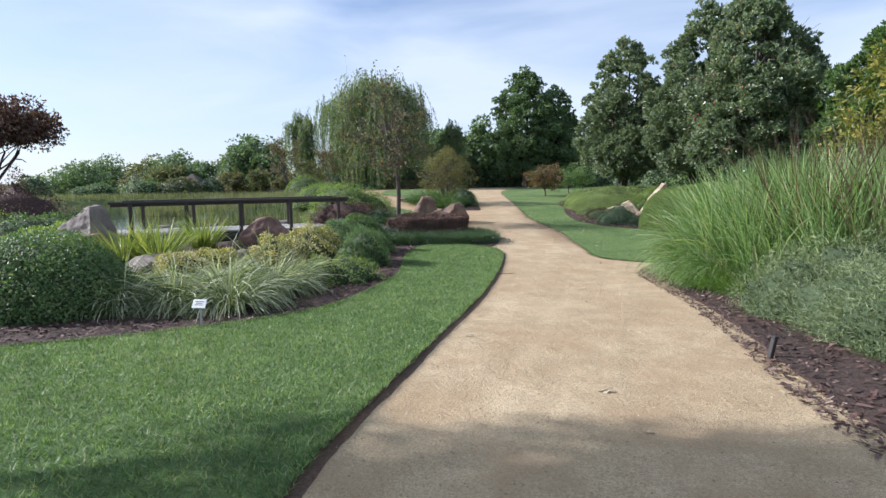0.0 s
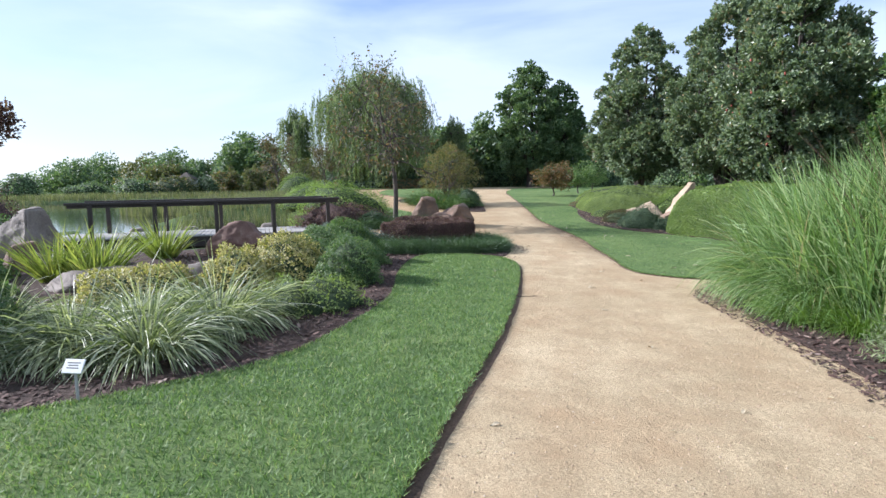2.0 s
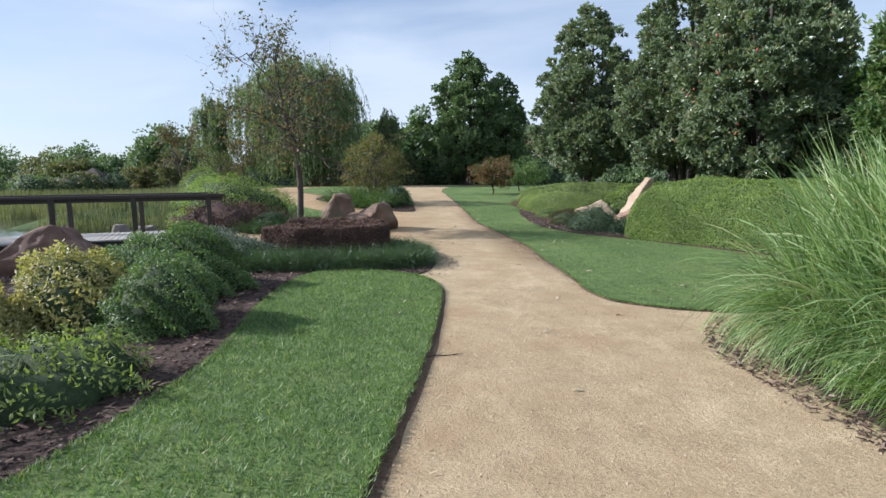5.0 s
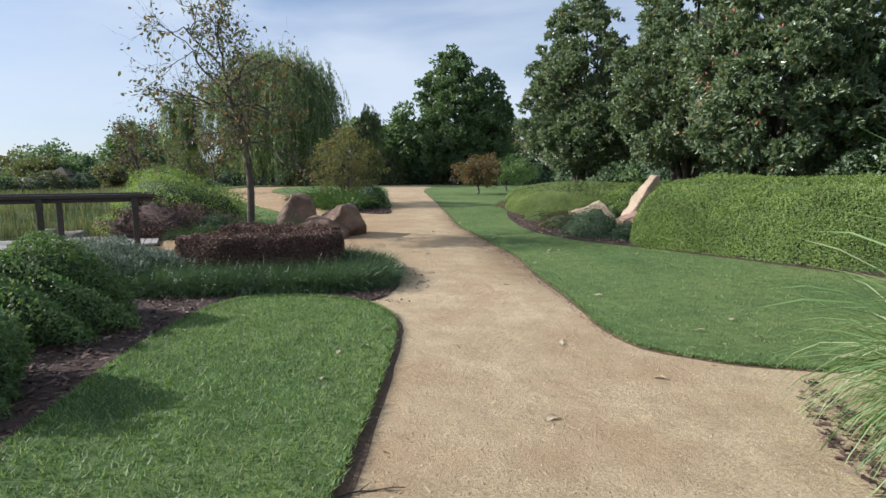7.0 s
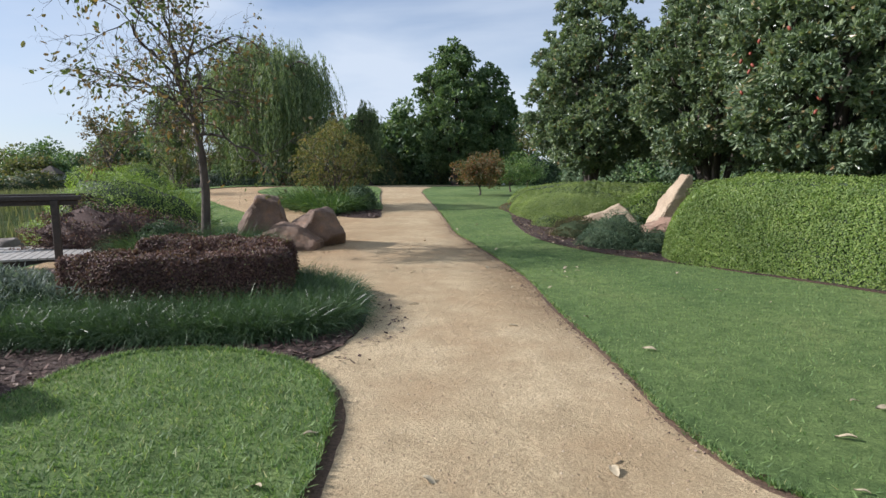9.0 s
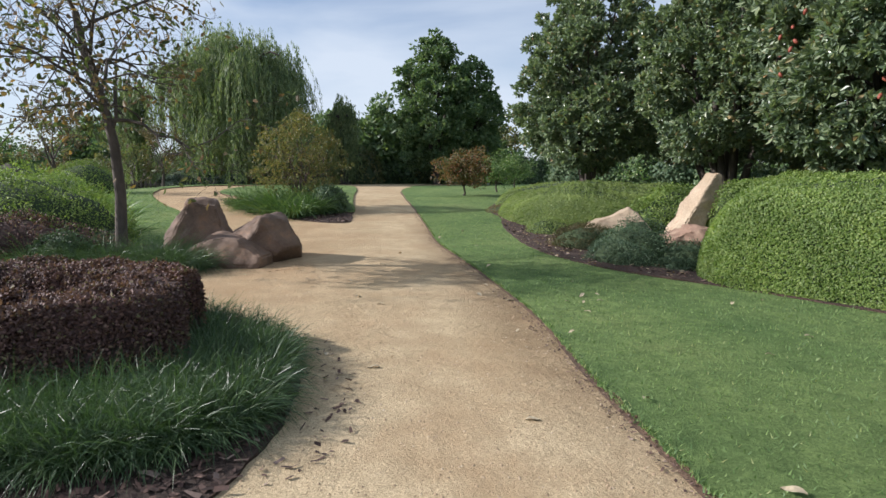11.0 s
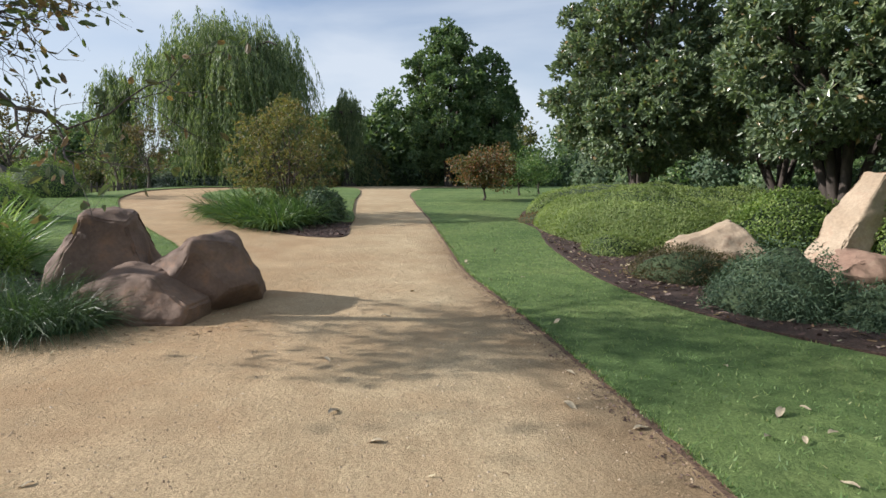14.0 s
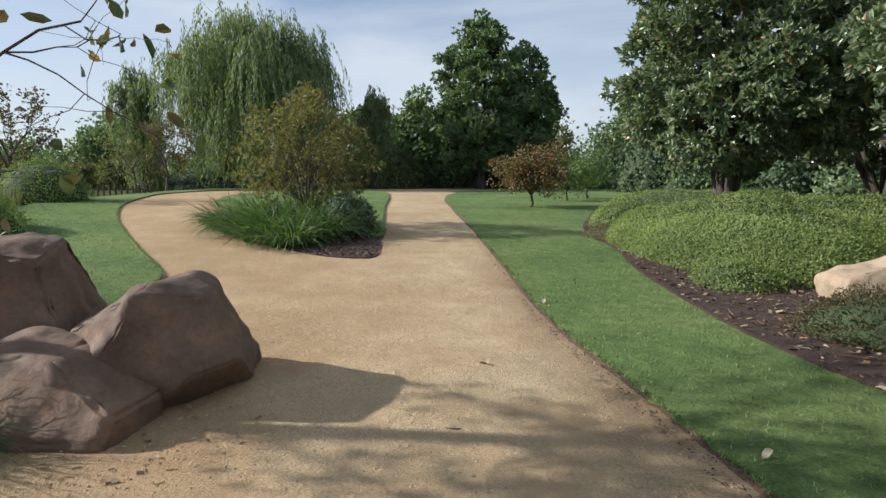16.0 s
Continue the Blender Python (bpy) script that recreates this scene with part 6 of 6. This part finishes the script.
# ---- tree beyond the view that shades the start of the path, and the yellow tree by the grasses ----
make_tree("garden_tree", -8.0, 3.0, 8.4, (2.1, 2.0, 3.0), L_MID, BARK, 610, "broadleaf garden tree beside the lawn", "tree", 0.14, 2.2, 300, 90, 0.5, 0.13, 0.08, 3, 5.2)
branch_tree("yellow_tree", 9.4, 11.2, [(0, 0, -0.1), (0, 0, 0.8), (0.05, 0, 1.7), (0, 0, 2.6)], 0.07, [(0.6, 2.6, 1.0), (0.75, 3.6, 1.1), (0.9, 4.6, 1.2), (1.0, 2.2, 1.4), (1.0, 0.3, 1.4)], 1.0, 3, L_YELLOWGREEN, BARK, 611, "slender tree with yellow-green leaves", 4200, 0.12, 0.05, 0.6, 0.2, 0.2)

# ---- magnolia fruit ----
def fruits():
    rng = np.random.default_rng(620)
    bm = bmesh.new()
    bmesh.ops.create_uvsphere(bm, u_segments=8, v_segments=6, radius=0.035, matrix=Matrix.Diagonal((1, 1, 1.7, 1)))
    for v in bm.verts:
        v.co += Vector(v.co).normalized() * 0.006 * noise.noise(v.co * 60)
    first = part("magnolia_fruit", bm, plain_mat("red_fruit", (0.26, 0.06, 0.035), 0.6, 60, 0.3), None, "", True)
    for i in range(24):
        x, y, r, h = (11.9, 22.6, 2.2, 9.2) if i < 19 else (10.0, 32.3, 2.45, 9.0)
        a, up = rng.uniform(2.3, 4.6), rng.uniform(0.3, 0.62)
        k = r * np.interp(up, [q[0] for q in MAGNOLIA], [q[1] for q in MAGNOLIA]) * rng.uniform(0.86, 0.98)
        p = (x + math.cos(a) * k, y + math.sin(a) * k, lz(x, y) + h * up)
        ob = first if i == 0 else new("magnolia_fruit", first.data)
        ob.matrix_basis = pose(*p, rng.uniform(-40, 40), rng.uniform(-40, 40), 0)
        tagged(ob, "orange-red seed cone among magnolia leaves", "fruit", "magnolia fruit")


fruits()


# ---- fallen leaves ----
def fallen_leaves():
    rng = np.random.default_rng(630)
    bm = bmesh.new()
    rows = []
    for i in range(6):
        f = i / 5
        w = 0.028 * math.sin(math.pi * (0.06 + 0.9 * f)) ** 0.8
        rows.append([bm.verts.new((f * 0.13 - 0.065, s * w, 0.012 * (s * s) + 0.012 * math.sin(f * 5))) for s in (-1, 0, 1)])
    for a, b in zip(rows, rows[1:]):
        for k in range(2):
            bm.faces.new((a[k], b[k], b[k + 1], a[k + 1]))
    first = part("fallen_leaf", bm, DRY_LEAF_PALE, None, "", True)
    spots = [(1.28, 13.9, 0.06), (0.85, 13.2, 0.06), (5.0, 13.9, 0.045), (4.4, 13.1, 0.02), (3.75, 20.75, 0.02), (2.1, 17.5, 0.018), (1.7, 17.9, 0.018), (4.49, 19.52, 0.05), (4.91, 19.52, 0.05), (4.67, 19.45, 0.05), (4.53, 18.99, 0.05), (3.84, 19.77, 0.02), (0.52, 19.53, 0.018), (1.08, 13.32, 0.07), (0.77, 12.52, 0.07), (4.4, 13.53, 0.05), (4.91, 14.03, 0.05), (3.37, 12.35, 0.02)]
    while len(spots) < 70:
        p = np.array([[rng.uniform(-1.2, 7), rng.uniform(2, 27)]])
        if inside(LAWN_RIGHT, p)[0] and not inside(BED_RIGHT, p)[0]:
            spots.append((*p[0], 0.05))
        elif not inside(LAWN_LEFT, p)[0] and not inside(BED_LEFT, p)[0] and not inside(BED_RIGHT, p)[0] and not inside(BED_GRASS, p)[0] and rng.uniform() < 0.5:
            spots.append((*p[0], 0.018))
    for i, (x, y, up) in enumerate(spots):
        ob = first if i == 0 else new("fallen_leaf", first.data)
        k = rng.uniform(0.45, 0.9)
        ob.matrix_basis = pose(x, y, lz(x, y) + up, rng.uniform(-12, 12), rng.uniform(-12, 12), rng.uniform(0, 360)) @ Matrix.Scale(k, 4)
        tagged(ob, "dry curled fallen leaf on the ground", "leaf", "fallen leaves")


def fallen_twig(x, y, turn, length):
    q = np.linspace(0, 1, 7)
    pts = np.column_stack([q * length, 0.02 * np.sin(q * 4), 0.012 + 0.006 * np.sin(q * 9)])
    twig = thing("fallen_twig", (x, y, lz(x, y) + 0.008), "thin dark brown fallen twig on the path", "twig", "", turn)
    mesh_part("stem", *tube(pts, np.linspace(0.006, 0.003, 7), 5), DARK_BARK, twig, "", True)
    for k, a in ((2, 0.7), (4, -0.6)):
        side = np.array([pts[k] + f * 0.09 * np.array([math.cos(a), math.sin(a), 0.05]) for f in (0, 0.5, 1)])
        mesh_part("side_shoot", *tube(side, [0.0035, 0.003, 0.0015], 4), DARK_BARK, twig, "", True)


fallen_twig(0.98, 10.92, 10, 0.34)
DRY_LEAF_PALE = plain_mat("dry_pale_leaf", (0.40, 0.33, 0.22), 0.6, 40, 0.35)
fallen_leaves()

# ---- grass blades, bark chips, loose stones ----
turf_blades("turf_blades", LAWN_LEFT, 0.052, 190000, 640, "short mown grass blades of the lawn", lambda p: (p[:, 1] > 1.5) & (p[:, 0] > -6), 0.042)
turf_blades("turf_blades", LAWN_RIGHT, 0.03, 150000, 641, "short mown grass blades of the lawn", lambda p: (p[:, 1] < 31) & (p[:, 0] < 9) & ~inside(BED_RIGHT, p), 0.034)
turf_blades("turf_blades", LAWN_TREE, 0.06, 60000, 642, "short mown grass blades of the lawn", lambda p: p[:, 1] < 40, 0.035)
turf_blades("turf_blades", LAWN_ISLAND, 0.06, 8000, 643, "short mown grass blades of the lawn", lambda p: (p[:, 1] < 40) & (p[:, 0] > 0), 0.035)
chips("mulch_chips", BED_LEFT, 0.032, 26000, 650, "reddish brown bark mulch chips", lambda p: (p[:, 0] > -6.5) & (p[:, 1] > 4) & ~inside(LAWN_LEFT, p), CHIP)
chips("mulch_chips", BED_GRASS, 0.032, 14000, 651, "greyish brown bark mulch chips", lambda p: (p[:, 0] < 5.5) & (p[:, 1] > 0.5), CHIP)
chips("mulch_chips", BED_RIGHT, 0.058, 14000, 652, "reddish brown bark mulch chips", lambda p: (p[:, 0] < 8.5) & (p[:, 1] < 33), CHIP)
chips("mulch_chips", BED_ISLAND, 0.032, 5000, 653, "dark bark mulch chips", lambda p: p[:, 0] > -5, CHIP)
chips("mulch_chips", BED_TREE, 0.032, 6000, 654, "dark bark mulch chips", lambda p: p[:, 1] < 28, CHIP)
chips("leaf_litter", BED_RIGHT, 0.062, 5200, 655, "pale dry leaves scattered on mulch", lambda p: (p[:, 0] < 7.5) & (p[:, 1] < 30), DRY_LEAF, 0.055, 0.028)
chips("leaf_litter", PATH, 0.016, 300, 656, "tiny dry leaf bits on the path", lambda p: (p[:, 0] > -0.9) & (p[:, 0] < 4.2) & (p[:, 1] > 1) & (p[:, 1] < 30), DRY_LEAF, 0.035, 0.014)
pebbles("loose_gravel", PATH, 0.012, 60000, 660, "small loose granite grains on the path", lambda p: (p[:, 0] > -1.2) & (p[:, 0] < 4.3) & (p[:, 1] > 1) & (p[:, 1] < 31), PEBBLE, 0.0055)
chips("mulch_chips", smooth_loop([(2.3, 0), (2.5, 3.4), (2.7, 4.6), (3.1, 6.3), (3.4, 8.0), (3.55, 9.6), (3.7, 11.0), (4.5, 12.2), (4.2, 11.0), (4.0, 9.4), (3.8, 7.5), (3.4, 6.0), (3.1, 4.2), (2.9, 0)]), 0.016, 5000, 657, "bark chips strewn along the path edge", lambda p: p[:, 1] > 0.5, CHIP, 0.05, 0.018)
chips("mulch_chips", smooth_loop([(-0.2, 15.5), (0.6, 15.4), (1.4, 15.2), (1.9, 15.9), (1.95, 17.2), (1.7, 18.2), (1.2, 18.9), (1.3, 18.0), (1.6, 17.0), (1.4, 15.9), (0.8, 15.8)]), 0.016, 150, 658, "bark chips strewn along the path edge", lambda p: p[:, 1] > 0.5, CHIP, 0.05, 0.018)

# brown bits added to imitate shade on the sand before the boulders
chips("leaf_litter", smooth_loop([(-2.4, 21.7), (-0.8, 21.6), (0.6, 21.9), (1.3, 22.5), (0.9, 23.0), (-0.4, 22.7), (-2.2, 22.6)]), 0.016, 350, 659, "scattered brown bits darkening the shaded ground at the foot of boulders", None, DRY_LEAF, 0.035, 0.016)
chips("mulch_chips", smooth_loop([(3.66, 13.6), (3.7, 15), (3.78, 17), (3.92, 19), (3.92, 21), (3.82, 23), (3.7, 25), (3.8, 28), (3.85, 31), (3.65, 31), (3.62, 28), (3.5, 25), (3.62, 23), (3.72, 21), (3.72, 19), (3.6, 17), (3.52, 15), (3.42, 13.6)], 8), 0.016, 2200, 660, "brown leaf bits and soil along the lawn edge", None, CHIP, 0.02, 0.011)
edge_strip("soil_edge", LAWN_RIGHT, lambda p: (p[:, 0] < 5.3) & (p[:, 1] > 12) & (p[:, 1] < 47), 0.05, 0.017, EDGE_SOIL, 3, "damp brown soil edge between lawn and path")
